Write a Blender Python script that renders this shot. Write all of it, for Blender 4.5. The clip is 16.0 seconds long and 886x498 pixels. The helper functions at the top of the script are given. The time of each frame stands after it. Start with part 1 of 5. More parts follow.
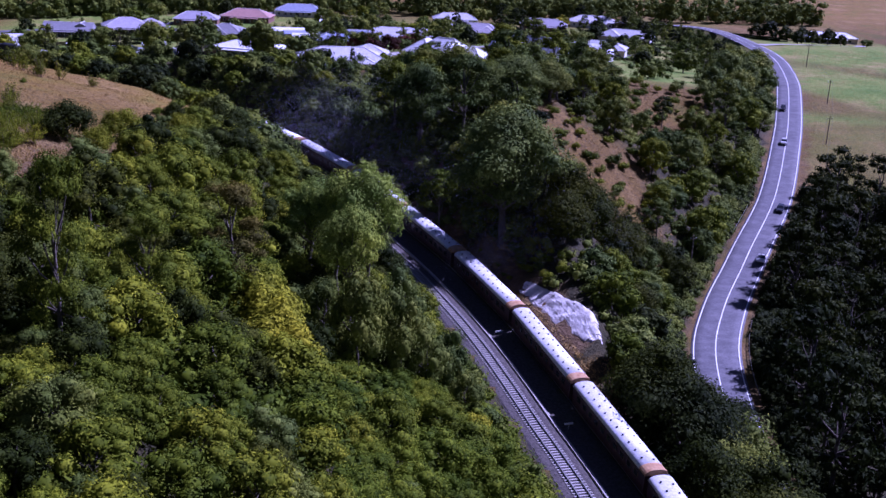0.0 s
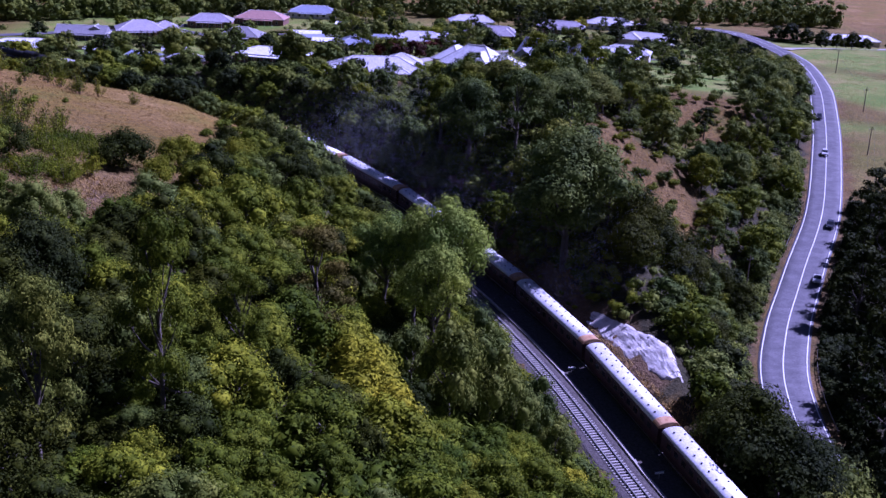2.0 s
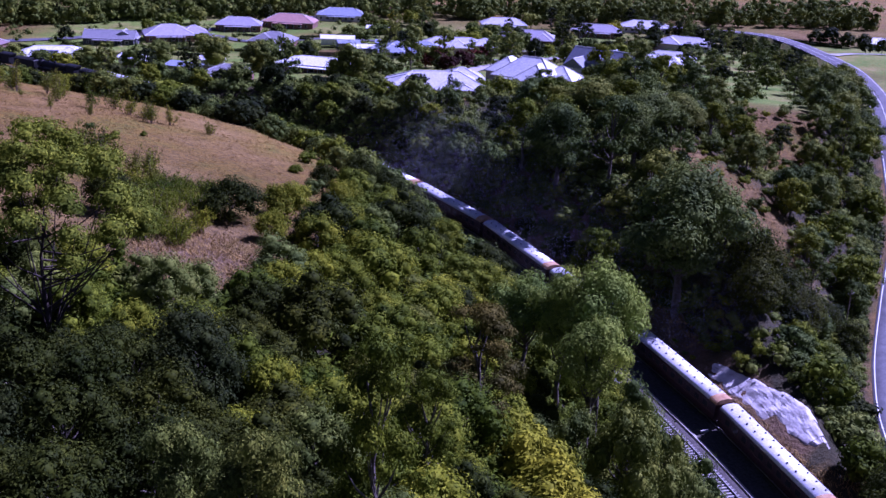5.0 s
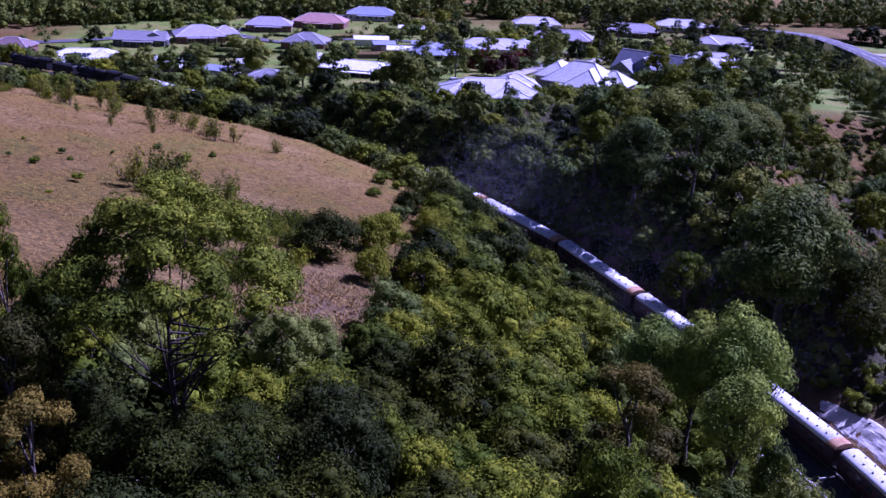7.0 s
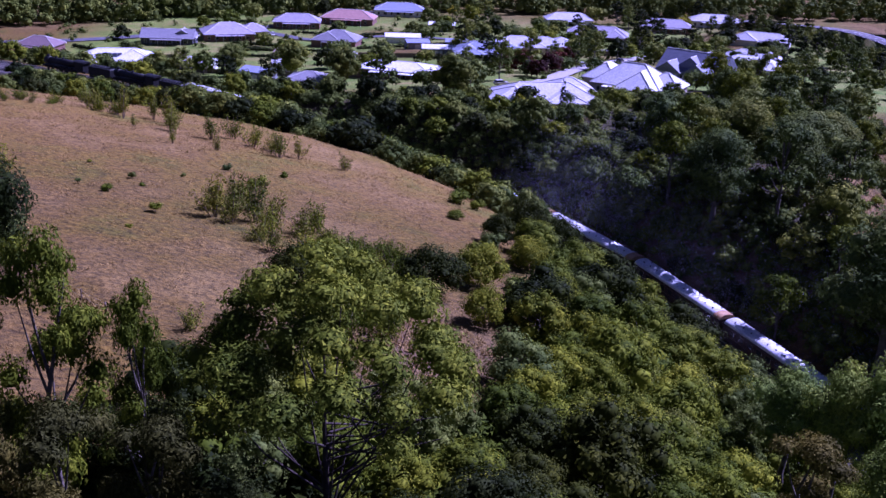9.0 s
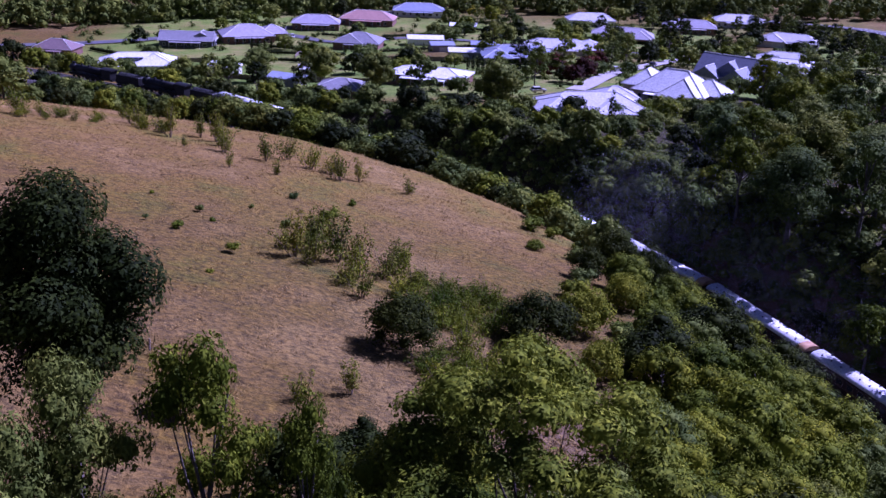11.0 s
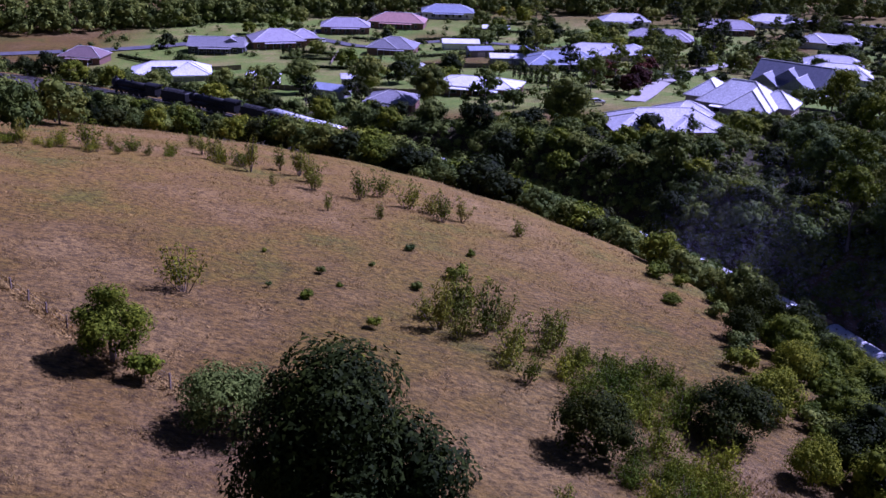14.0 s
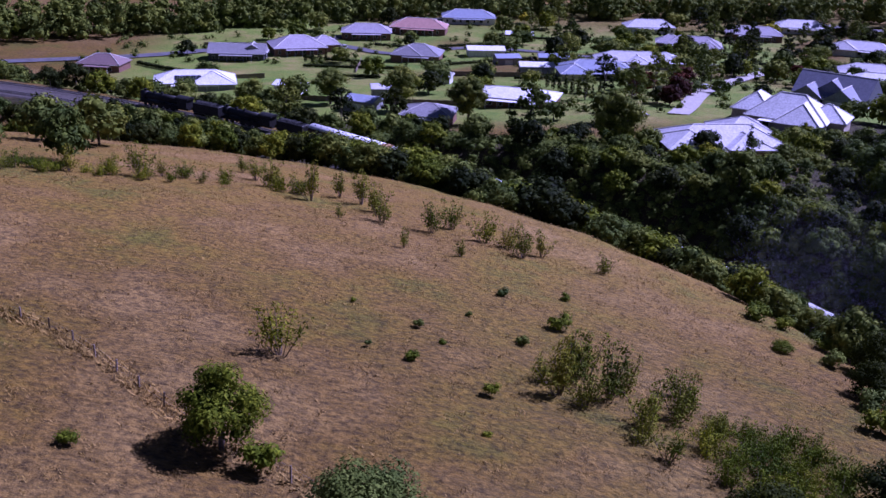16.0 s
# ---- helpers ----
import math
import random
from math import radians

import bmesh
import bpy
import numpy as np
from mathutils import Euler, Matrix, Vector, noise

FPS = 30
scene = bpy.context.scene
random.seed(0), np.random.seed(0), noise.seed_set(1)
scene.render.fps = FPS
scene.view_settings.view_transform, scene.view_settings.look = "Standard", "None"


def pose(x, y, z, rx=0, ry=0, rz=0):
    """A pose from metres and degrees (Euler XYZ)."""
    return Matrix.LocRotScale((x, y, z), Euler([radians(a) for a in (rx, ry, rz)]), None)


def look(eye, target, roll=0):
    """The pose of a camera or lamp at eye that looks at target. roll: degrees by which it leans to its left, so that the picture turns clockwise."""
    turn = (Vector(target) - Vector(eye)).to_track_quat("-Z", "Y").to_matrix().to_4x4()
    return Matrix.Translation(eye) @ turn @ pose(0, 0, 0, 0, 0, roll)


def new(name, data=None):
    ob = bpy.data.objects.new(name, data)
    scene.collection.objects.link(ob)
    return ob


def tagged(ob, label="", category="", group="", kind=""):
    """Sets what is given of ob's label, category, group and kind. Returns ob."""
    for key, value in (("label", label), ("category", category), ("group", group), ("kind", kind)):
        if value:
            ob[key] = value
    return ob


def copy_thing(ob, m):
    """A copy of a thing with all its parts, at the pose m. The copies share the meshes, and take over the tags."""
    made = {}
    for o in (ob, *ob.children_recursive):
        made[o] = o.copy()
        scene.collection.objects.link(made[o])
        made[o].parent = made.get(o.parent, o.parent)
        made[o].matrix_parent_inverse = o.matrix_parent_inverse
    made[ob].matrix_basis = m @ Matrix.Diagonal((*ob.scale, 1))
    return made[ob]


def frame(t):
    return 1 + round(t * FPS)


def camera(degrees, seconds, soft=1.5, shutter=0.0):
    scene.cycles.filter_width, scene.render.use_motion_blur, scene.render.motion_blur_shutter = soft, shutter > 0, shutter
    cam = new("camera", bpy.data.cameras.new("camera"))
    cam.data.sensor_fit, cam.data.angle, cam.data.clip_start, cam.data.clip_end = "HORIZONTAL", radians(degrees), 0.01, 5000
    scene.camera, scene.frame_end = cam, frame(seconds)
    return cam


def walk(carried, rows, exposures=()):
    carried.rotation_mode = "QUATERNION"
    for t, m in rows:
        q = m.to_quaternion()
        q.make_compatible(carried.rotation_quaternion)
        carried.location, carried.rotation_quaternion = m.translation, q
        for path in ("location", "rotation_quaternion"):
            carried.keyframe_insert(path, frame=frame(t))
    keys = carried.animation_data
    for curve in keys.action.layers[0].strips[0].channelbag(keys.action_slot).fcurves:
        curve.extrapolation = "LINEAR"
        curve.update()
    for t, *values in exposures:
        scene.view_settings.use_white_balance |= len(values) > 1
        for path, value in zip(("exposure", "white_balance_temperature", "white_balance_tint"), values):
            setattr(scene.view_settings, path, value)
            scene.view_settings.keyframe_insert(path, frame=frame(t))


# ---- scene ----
cam = camera(44.0, 16.0)
PATH = [
    (0, (0.0, 0.0, 80.0), (0.0, 1.897, 79.365), 2.5),
    (0.5, (-2.678, 2.239, 80.646), (-2.677, 4.134, 80.009), 2.6),
    (1, (-5.514, 4.715, 81.121), (-5.51, 6.61, 80.481), 2.6),
    (1.5, (-8.23, 7.093, 81.629), (-8.226, 8.988, 80.988), 2.6),
    (2, (-10.989, 9.458, 81.962), (-10.983, 11.352, 81.32), 2.6),
    (2.5, (-13.802, 11.842, 82.246), (-13.796, 13.736, 81.601), 2.5),
    (3, (-16.572, 14.14, 82.583), (-16.565, 16.033, 81.937), 2.5),
    (3.5, (-19.44, 16.638, 83.034), (-19.432, 18.53, 82.385), 2.6),
    (4, (-22.228, 19.1, 83.589), (-22.219, 20.991, 82.939), 2.6),
    (6.5, (-35.889, 32.197, 85.445), (-35.9, 34.085, 84.784), 2.6),
    (7, (-38.796, 35.052, 85.486), (-38.812, 36.939, 84.822), 2.5),
    (7.5, (-41.434, 37.681, 85.674), (-41.457, 39.566, 85.006), 2.5),
    (8, (-44.089, 40.243, 85.94), (-44.12, 42.126, 85.267), 2.4),
    (8.5, (-46.836, 42.795, 86.144), (-46.869, 44.677, 85.468), 2.4),
    (9, (-49.485, 45.364, 86.457), (-49.518, 47.244, 85.777), 2.3),
    (11.5, (-62.365, 57.413, 87.904), (-62.4, 59.29, 87.214), 2.2),
    (12, (-64.906, 59.561, 88.357), (-64.942, 61.437, 87.665), 2.1),
    (12.5, (-67.396, 61.757, 88.769), (-67.432, 63.632, 88.074), 2.1),
    (13, (-69.946, 64.095, 89.058), (-69.982, 65.97, 88.361), 2.1),
    (13.5, (-72.396, 66.525, 89.219), (-72.433, 68.399, 88.521), 2.0),
    (14, (-74.92, 68.762, 89.575), (-74.958, 70.635, 88.874), 1.9),
    (14.5, (-77.504, 71.179, 89.75), (-77.543, 73.051, 89.048), 2.0),
    (15, (-80.146, 73.856, 89.948), (-80.185, 75.728, 89.244), 2.1),
    (15.5, (-82.729, 76.482, 90.108), (-82.768, 78.355, 89.406), 2.0),
    (16, (-85.211, 79.101, 90.279), (-85.25, 80.974, 89.578), 2.0),
]
walk(cam, [(t, look(eye, target, roll)) for t, eye, target, roll in PATH], [(0.0, 0.48, 4620, 66), (7.5, 0.64, 4570, 75), (16.0, 0.30, 4660, 66)])

# ---- world, sun, exposure ----
SUN_DIR = Vector((0.80, 0.46, 0.98)).normalized()
world = bpy.data.worlds.new("sky")
world.use_nodes = True
scene.world = world
wn = world.node_tree
sky = wn.nodes.new("ShaderNodeTexSky")
sky.sky_type, sky.sun_disc = "NISHITA", False
sky.sun_elevation = math.asin(SUN_DIR.z)
sky.sun_rotation = math.atan2(SUN_DIR.x, SUN_DIR.y)
wn.links.new(sky.outputs[0], wn.nodes["Background"].inputs[0])
wn.nodes["Background"].inputs[1].default_value = 0.017
sun = new("sun", bpy.data.lights.new("sun", "SUN"))
sun.data.energy, sun.data.angle, sun.data.color = 5.0, radians(0.53), (1.0, 0.95, 0.88)
sun.matrix_world = look(SUN_DIR * 300, (0, 0, 0))


# ---- materials ----
def material(name, build, rough=0.8, metal=0.0, bump=None):
    """A principled material; build(nodes, links) returns a colour socket or a colour; bump: (scale, strength, distance)."""
    m = bpy.data.materials.new(name)
    m.use_nodes = True
    nodes, links = m.node_tree.nodes, m.node_tree.links
    b = nodes["Principled BSDF"]
    b.inputs["Roughness"].default_value, b.inputs["Metallic"].default_value = rough, metal
    b.inputs["Specular IOR Level"].default_value = 0.3
    c = build(nodes, links)
    if isinstance(c, tuple):
        b.inputs["Base Color"].default_value = (*c, 1)
    else:
        links.new(c, b.inputs["Base Color"])
    if bump:
        n = noise_at(nodes, links, bump[0], 6)
        k = nodes.new("ShaderNodeBump")
        k.inputs["Strength"].default_value, k.inputs["Distance"].default_value = bump[1], bump[2]
        links.new(n, k.inputs["Height"])
        links.new(k.outputs[0], b.inputs["Normal"])
    return m


def noise_at(nodes, links, scale, detail=4, rough=0.6, stretch=None):
    geo = nodes.new("ShaderNodeNewGeometry")
    n = nodes.new("ShaderNodeTexNoise")
    n.inputs["Scale"].default_value, n.inputs["Detail"].default_value, n.inputs["Roughness"].default_value = scale, detail, rough
    src = geo.outputs["Position"]
    if stretch:
        mp = nodes.new("ShaderNodeMapping")
        mp.inputs["Scale"].default_value = stretch
        links.new(src, mp.inputs["Vector"])
        src = mp.outputs[0]
    links.new(src, n.inputs["Vector"])
    return n.outputs["Fac"]


def ramp(nodes, links, fac, *stops):
    r = nodes.new("ShaderNodeValToRGB")
    e = r.color_ramp.elements
    while len(e) < len(stops):
        e.new(0.5)
    for el, (p, c) in zip(e, stops):
        el.position, el.color = p, (*c, 1)
    links.new(fac, r.inputs[0])
    return r.outputs[0]


def mix(nodes, links, fac, a, b, mode="MIX"):
    m = nodes.new("ShaderNodeMix")
    m.data_type, m.blend_type = "RGBA", mode
    for socket, v in ((m.inputs[0], fac), (m.inputs[6], a), (m.inputs[7], b)):
        if isinstance(v, tuple):
            socket.default_value = (*v, 1)
        elif isinstance(v, (int, float)):
            socket.default_value = v
        else:
            links.new(v, socket)
    return m.outputs[2]


def times(nodes, links, a, k):
    m = nodes.new("ShaderNodeMath")
    m.operation, m.use_clamp = "MULTIPLY", True
    links.new(a, m.inputs[0])
    if isinstance(k, (int, float)):
        m.inputs[1].default_value = k
    else:
        links.new(k, m.inputs[1])
    return m.outputs[0]


def mottled(name, dark, light, scale, rough=0.8, metal=0.0, bump=None, fine=None):
    def build(n, l):
        c = ramp(n, l, noise_at(n, l, scale, 5), (0.32, dark), (0.68, light))
        if fine:
            g = ramp(n, l, noise_at(n, l, fine, 3), (0.3, (0.72, 0.72, 0.72)), (0.7, (1.15, 1.15, 1.15)))
            c = mix(n, l, 1.0, c, g, "MULTIPLY")
        return c
    return material(name, build, rough, metal, bump)


def foliage(name, dark, mid, light, glow=0.17):
    """Leaves: colour varies leaf by leaf and plant by plant; part of the light passes through."""
    m = bpy.data.materials.new(name)
    m.use_nodes = True
    n, l = m.node_tree.nodes, m.node_tree.links
    geo, info = n.new("ShaderNodeNewGeometry"), n.new("ShaderNodeObjectInfo")
    dark, light = (tuple(0.38 * m + 0.62 * v for v, m in zip(c, mid)) for c in (dark, light))
    c = ramp(n, l, geo.outputs["Random Per Island"], (0.0, dark), (0.55, mid), (1.0, light))
    tone = ramp(n, l, info.outputs["Random"], (0.0, (0.54, 0.66, 0.66)), (0.5, (0.95, 1.0, 0.9)), (1.0, (1.24, 1.18, 0.85)))
    c = mix(n, l, 1.0, c, tone, "MULTIPLY")
    patch = ramp(n, l, noise_at(n, l, 0.16, 2), (0.36, (0.62, 0.70, 0.74)), (0.64, (1.22, 1.18, 0.92)))
    c = mix(n, l, 1.0, c, patch, "MULTIPLY")
    b = n["Principled BSDF"]
    b.inputs["Roughness"].default_value, b.inputs["Specular IOR Level"].default_value = 0.7, 0.06
    l.new(c, b.inputs["Base Color"])
    t = n.new("ShaderNodeBsdfTranslucent")
    l.new(c, t.inputs[0])
    s = n.new("ShaderNodeMixShader")
    s.inputs[0].default_value = glow
    l.new(b.outputs[0], s.inputs[1])
    l.new(t.outputs[0], s.inputs[2])
    l.new(s.outputs[0], n["Material Output"].inputs[0])
    return m


LEAF = {
    "olive": foliage("olive_leaves", (0.024, 0.042, 0.002), (0.116, 0.137, 0.004), (0.260, 0.272, 0.012)),
    "lime": foliage("lime_leaves", (0.038, 0.060, 0.002), (0.148, 0.168, 0.004), (0.310, 0.315, 0.010)),
    "yellow": foliage("yellow_leaves", (0.090, 0.095, 0.002), (0.270, 0.255, 0.005), (0.46, 0.41, 0.010)),
    "yellowish": foliage("yellowish_green_leaves", (0.055, 0.064, 0.005), (0.155, 0.162, 0.012), (0.290, 0.275, 0.026)),
    "lush": foliage("lush_leaves", (0.025, 0.046, 0.002), (0.107, 0.139, 0.004), (0.230, 0.253, 0.010)),
    "landmark": foliage("yellow_olive_leaves", (0.028, 0.046, 0.003), (0.112, 0.138, 0.008), (0.250, 0.270, 0.020)),
    "grey": foliage("grey_green_leaves", (0.045, 0.065, 0.013), (0.122, 0.150, 0.030), (0.245, 0.270, 0.066)),
    "gum": foliage("gum_leaves", (0.038, 0.056, 0.010), (0.122, 0.144, 0.023), (0.250, 0.266, 0.052)),
    # Deep green; on the crest this darkness also stands in for shade.
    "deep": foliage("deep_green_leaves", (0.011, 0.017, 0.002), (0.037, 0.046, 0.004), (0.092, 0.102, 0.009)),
    # Near-black green, lowered so the roadside wood shows its shaded side.
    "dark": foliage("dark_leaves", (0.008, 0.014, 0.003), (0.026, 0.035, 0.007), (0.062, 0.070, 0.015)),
    "brown": foliage("brownish_leaves", (0.045, 0.039, 0.006), (0.105, 0.088, 0.015), (0.195, 0.155, 0.030)),
    "red": foliage("red_leaves", (0.033, 0.013, 0.0077), (0.080, 0.024, 0.0142), (0.146, 0.042, 0.0225)),
    "willow": foliage("willow_leaves", (0.095, 0.135, 0.018), (0.240, 0.295, 0.044), (0.40, 0.45, 0.08)),
}
BARK = mottled("bark", (0.06, 0.048, 0.036), (0.19, 0.16, 0.13), 1.6, 0.9, 0, (6, 0.6, 0.05), 9)
DARKBARK = mottled("dark_reddish_bark", (0.030, 0.022, 0.018), (0.095, 0.070, 0.055), 1.6, 0.9, 0, (6, 0.6, 0.05), 9)
TWIG = mottled("twig_wood", (0.09, 0.07, 0.05), (0.22, 0.17, 0.12), 3, 0.9)


def straw_colour(n, l):
    geo = n.new("ShaderNodeNewGeometry")
    c = ramp(n, l, geo.outputs["Random Per Island"], (0.0, (0.200, 0.135, 0.028)), (0.5, (0.270, 0.180, 0.045)), (1.0, (0.360, 0.250, 0.080)))
    return mix(n, l, 1.0, c, ramp(n, l, noise_at(n, l, 0.12, 4), (0.3, (0.75, 0.78, 0.7)), (0.7, (1.2, 1.12, 1.0))), "MULTIPLY")


STRAW = material("dry_grass_blades", straw_colour, 0.9)


def ground_colour(n, l):
    z = n.new("ShaderNodeVertexColor")
    z.layer_name = "zones"
    sep = n.new("ShaderNodeSeparateColor")
    l.new(z.outputs[0], sep.inputs[0])
    big, fine = noise_at(n, l, 0.05, 7, 0.65), noise_at(n, l, 1.5, 8, 0.75, (0.9, 1.2, 1))
    straw = ramp(n, l, big, (0.37, (0.076, 0.065, 0.0035)), (0.45, (0.106, 0.068, 0.005)), (0.54, (0.106, 0.064, 0.010)), (0.64, (0.146, 0.094, 0.024)))
    straw = mix(n, l, 1.0, straw, ramp(n, l, fine, (0.37, (0.40, 0.38, 0.35)), (0.47, (0.88, 0.87, 0.85)), (0.60, (1.6, 1.56, 1.45))), "MULTIPLY")
    # Grass under the alpha mask goes paler and bluer: far light painted in.
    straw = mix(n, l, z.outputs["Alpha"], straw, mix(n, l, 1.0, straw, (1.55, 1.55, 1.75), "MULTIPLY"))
    lawn = ramp(n, l, noise_at(n, l, 0.06, 6, 0.7), (0.30, (0.085, 0.165, 0.012)), (0.49, (0.145, 0.200, 0.022)), (0.68, (0.27, 0.225, 0.070)))
    lawn = mix(n, l, 1.0, lawn, ramp(n, l, fine, (0.34, (0.6, 0.62, 0.6)), (0.66, (1.25, 1.2, 1.1))), "MULTIPLY")
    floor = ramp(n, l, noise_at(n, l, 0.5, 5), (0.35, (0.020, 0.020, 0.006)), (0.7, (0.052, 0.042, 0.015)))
    earth = ramp(n, l, noise_at(n, l, 0.8, 5), (0.3, (0.095, 0.058, 0.030)), (0.7, (0.175, 0.112, 0.062)))
    c = mix(n, l, sep.outputs[0], straw, lawn)
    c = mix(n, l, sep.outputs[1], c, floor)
    return mix(n, l, sep.outputs[2], c, earth)


GROUND = material("dry_grass_ground", ground_colour, 0.95, 0, (1.6, 1.0, 0.42))
ASPHALT = mottled("asphalt", (0.078, 0.076, 0.086), (0.140, 0.133, 0.146), 0.35, 0.75, 0, (12, 0.3, 0.02), 3)
PAINT = mottled("road_paint", (0.62, 0.62, 0.62), (0.8, 0.8, 0.8), 2, 0.7)
BALLAST = mottled("ballast", (0.040, 0.035, 0.032), (0.115, 0.100, 0.092), 2.5, 0.95, 0, (4, 1.0, 0.12), 6)
CONCRETE = mottled("concrete", (0.30, 0.28, 0.26), (0.46, 0.43, 0.40), 0.9, 0.85, 0, None, 5)
STEEL = mottled("rail_steel", (0.30, 0.28, 0.27), (0.5, 0.49, 0.48), 4, 0.4, 0.8)


def rock_colour(n, l):
    c = ramp(n, l, noise_at(n, l, 0.6, 6), (0.3, (0.50, 0.46, 0.43)), (0.65, (0.76, 0.72, 0.69)))
    crack = ramp(n, l, noise_at(n, l, 1.1, 7, 0.7, (0.5, 0.5, 3.0)), (0.34, (0.60, 0.57, 0.55)), (0.48, (1, 1, 1)))
    return mix(n, l, 1.0, c, crack, "MULTIPLY")


ROCK = material("pale_rock", rock_colour, 0.9, 0, (1.3, 0.6, 0.16))
ROOF_WHITE = mottled("carriage_roof_white", (0.66, 0.66, 0.70), (0.80, 0.80, 0.84), 0.9, 0.45, 0.1, None, 3)
RUST = mottled("rusty_roof_end", (0.30, 0.15, 0.06), (0.52, 0.33, 0.18), 1.2, 0.7)
MAROON = mottled("maroon_paint", (0.020, 0.008, 0.012), (0.035, 0.012, 0.016), 1.0, 0.35)
BLACK = mottled("black_iron", (0.010, 0.010, 0.011), (0.03, 0.03, 0.032), 2, 0.5, 0.3)
CREAM = mottled("dull_gold_lining", (0.08, 0.05, 0.03), (0.13, 0.08, 0.045), 2, 0.5)
SMOKE = mottled("soot_flecks", (0.38, 0.38, 0.47), (0.52, 0.52, 0.60), 0.4, 1.0)
TIMBER = mottled("weathered_timber", (0.10, 0.075, 0.055), (0.24, 0.19, 0.15), 3, 0.9)
GLASS = mottled("window_glass", (0.02, 0.024, 0.03), (0.035, 0.04, 0.05), 0.5, 0.08)
TYRE = mottled("rubber", (0.015, 0.015, 0.015), (0.03, 0.03, 0.03), 5, 0.8)
CHROME = mottled("bare_metal", (0.45, 0.45, 0.47), (0.6, 0.6, 0.62), 3, 0.35, 0.9)


# ---- plan: railway, road, terrain ----
def curve(knots, step=1.0):
    """A smooth line through plan points, sampled every step metres."""
    k = np.array(knots, float)
    k = np.vstack([2 * k[0] - k[1], k, 2 * k[-1] - k[-2]])
    out = []
    for a, b, c, d in zip(k, k[1:], k[2:], k[3:]):
        u = np.linspace(0, 1, max(2, int(np.linalg.norm(c - b) / 0.5)), endpoint=False)[:, None]
        out.append(0.5 * (2 * b + (c - a) * u + (2 * a - 5 * b + 4 * c - d) * u**2 + (3 * b - a - 3 * c + d) * u**3))
    p = np.vstack(out + [k[-2][None]])
    s = np.r_[0, np.cumsum(np.linalg.norm(np.diff(p, axis=0), axis=1))]
    w = np.arange(0, s[-1], step)
    return np.c_[np.interp(w, s, p[:, 0]), np.interp(w, s, p[:, 1])]


RAIL = curve([(42, -40), (37.5, 50), (32, 85), (26.4, 111.5), (20.1, 134.2), (12.2, 158.7), (2.2, 182.6), (-8.4, 203.5), (-19.6, 224.8), (-38, 249.5), (-66, 278.8), (-116.6, 319.6), (-169, 346.5), (-211, 364), (-300, 392), (-420, 420)])
ROAD = curve([(66, -60), (56, 30), (48.5, 100), (46.5, 140), (49.9, 179.7), (57.5, 207.8), (71.2, 242.7), (88.4, 284.4), (106.6, 339.8), (117.2, 375.3), (128.6, 417.7), (138, 462), (142.5, 495), (142.5, 530), (140, 563), (131, 600), (110, 640), (80, 690)])


def smooth(a, b, v):
    u = np.clip((v - a) / (b - a), 0, 1)
    return u * u * (3 - 2 * u)


def rail_z(y):
    return 12.0 + np.where(y < 132, 0.02, 0.062) * (np.minimum(y, 347) - 132)


def road_z(y):
    return np.clip(0.065 * (y - 230), 0, 12.2) - 8 * smooth(575, 690, y)


def heading(line):
    t = np.gradient(line, axis=0)
    return t / np.linalg.norm(t, axis=1)[:, None]


RAIL_T, ROAD_T = heading(RAIL), heading(ROAD)


def offset_from(line, tangent, x, y):
    """Signed distance from a line (left of its course: plus) and the index of its nearest sample."""
    near = np.empty(len(x), int)
    for a in range(0, len(x), 4000):
        d = (x[a:a + 4000, None] - line[:, 0]) ** 2 + (y[a:a + 4000, None] - line[:, 1]) ** 2
        near[a:a + 4000] = d.argmin(1)
    dx, dy = x - line[near, 0], y - line[near, 1]
    side = tangent[near, 0] * dy - tangent[near, 1] * dx
    return np.sign(side) * np.hypot(dx, dy), near


def smin(a, b, k=4.0):
    h = np.clip(0.5 + 0.5 * (b - a) / k, 0, 1)
    return b * (1 - h) + a * h - k * h * (1 - h)


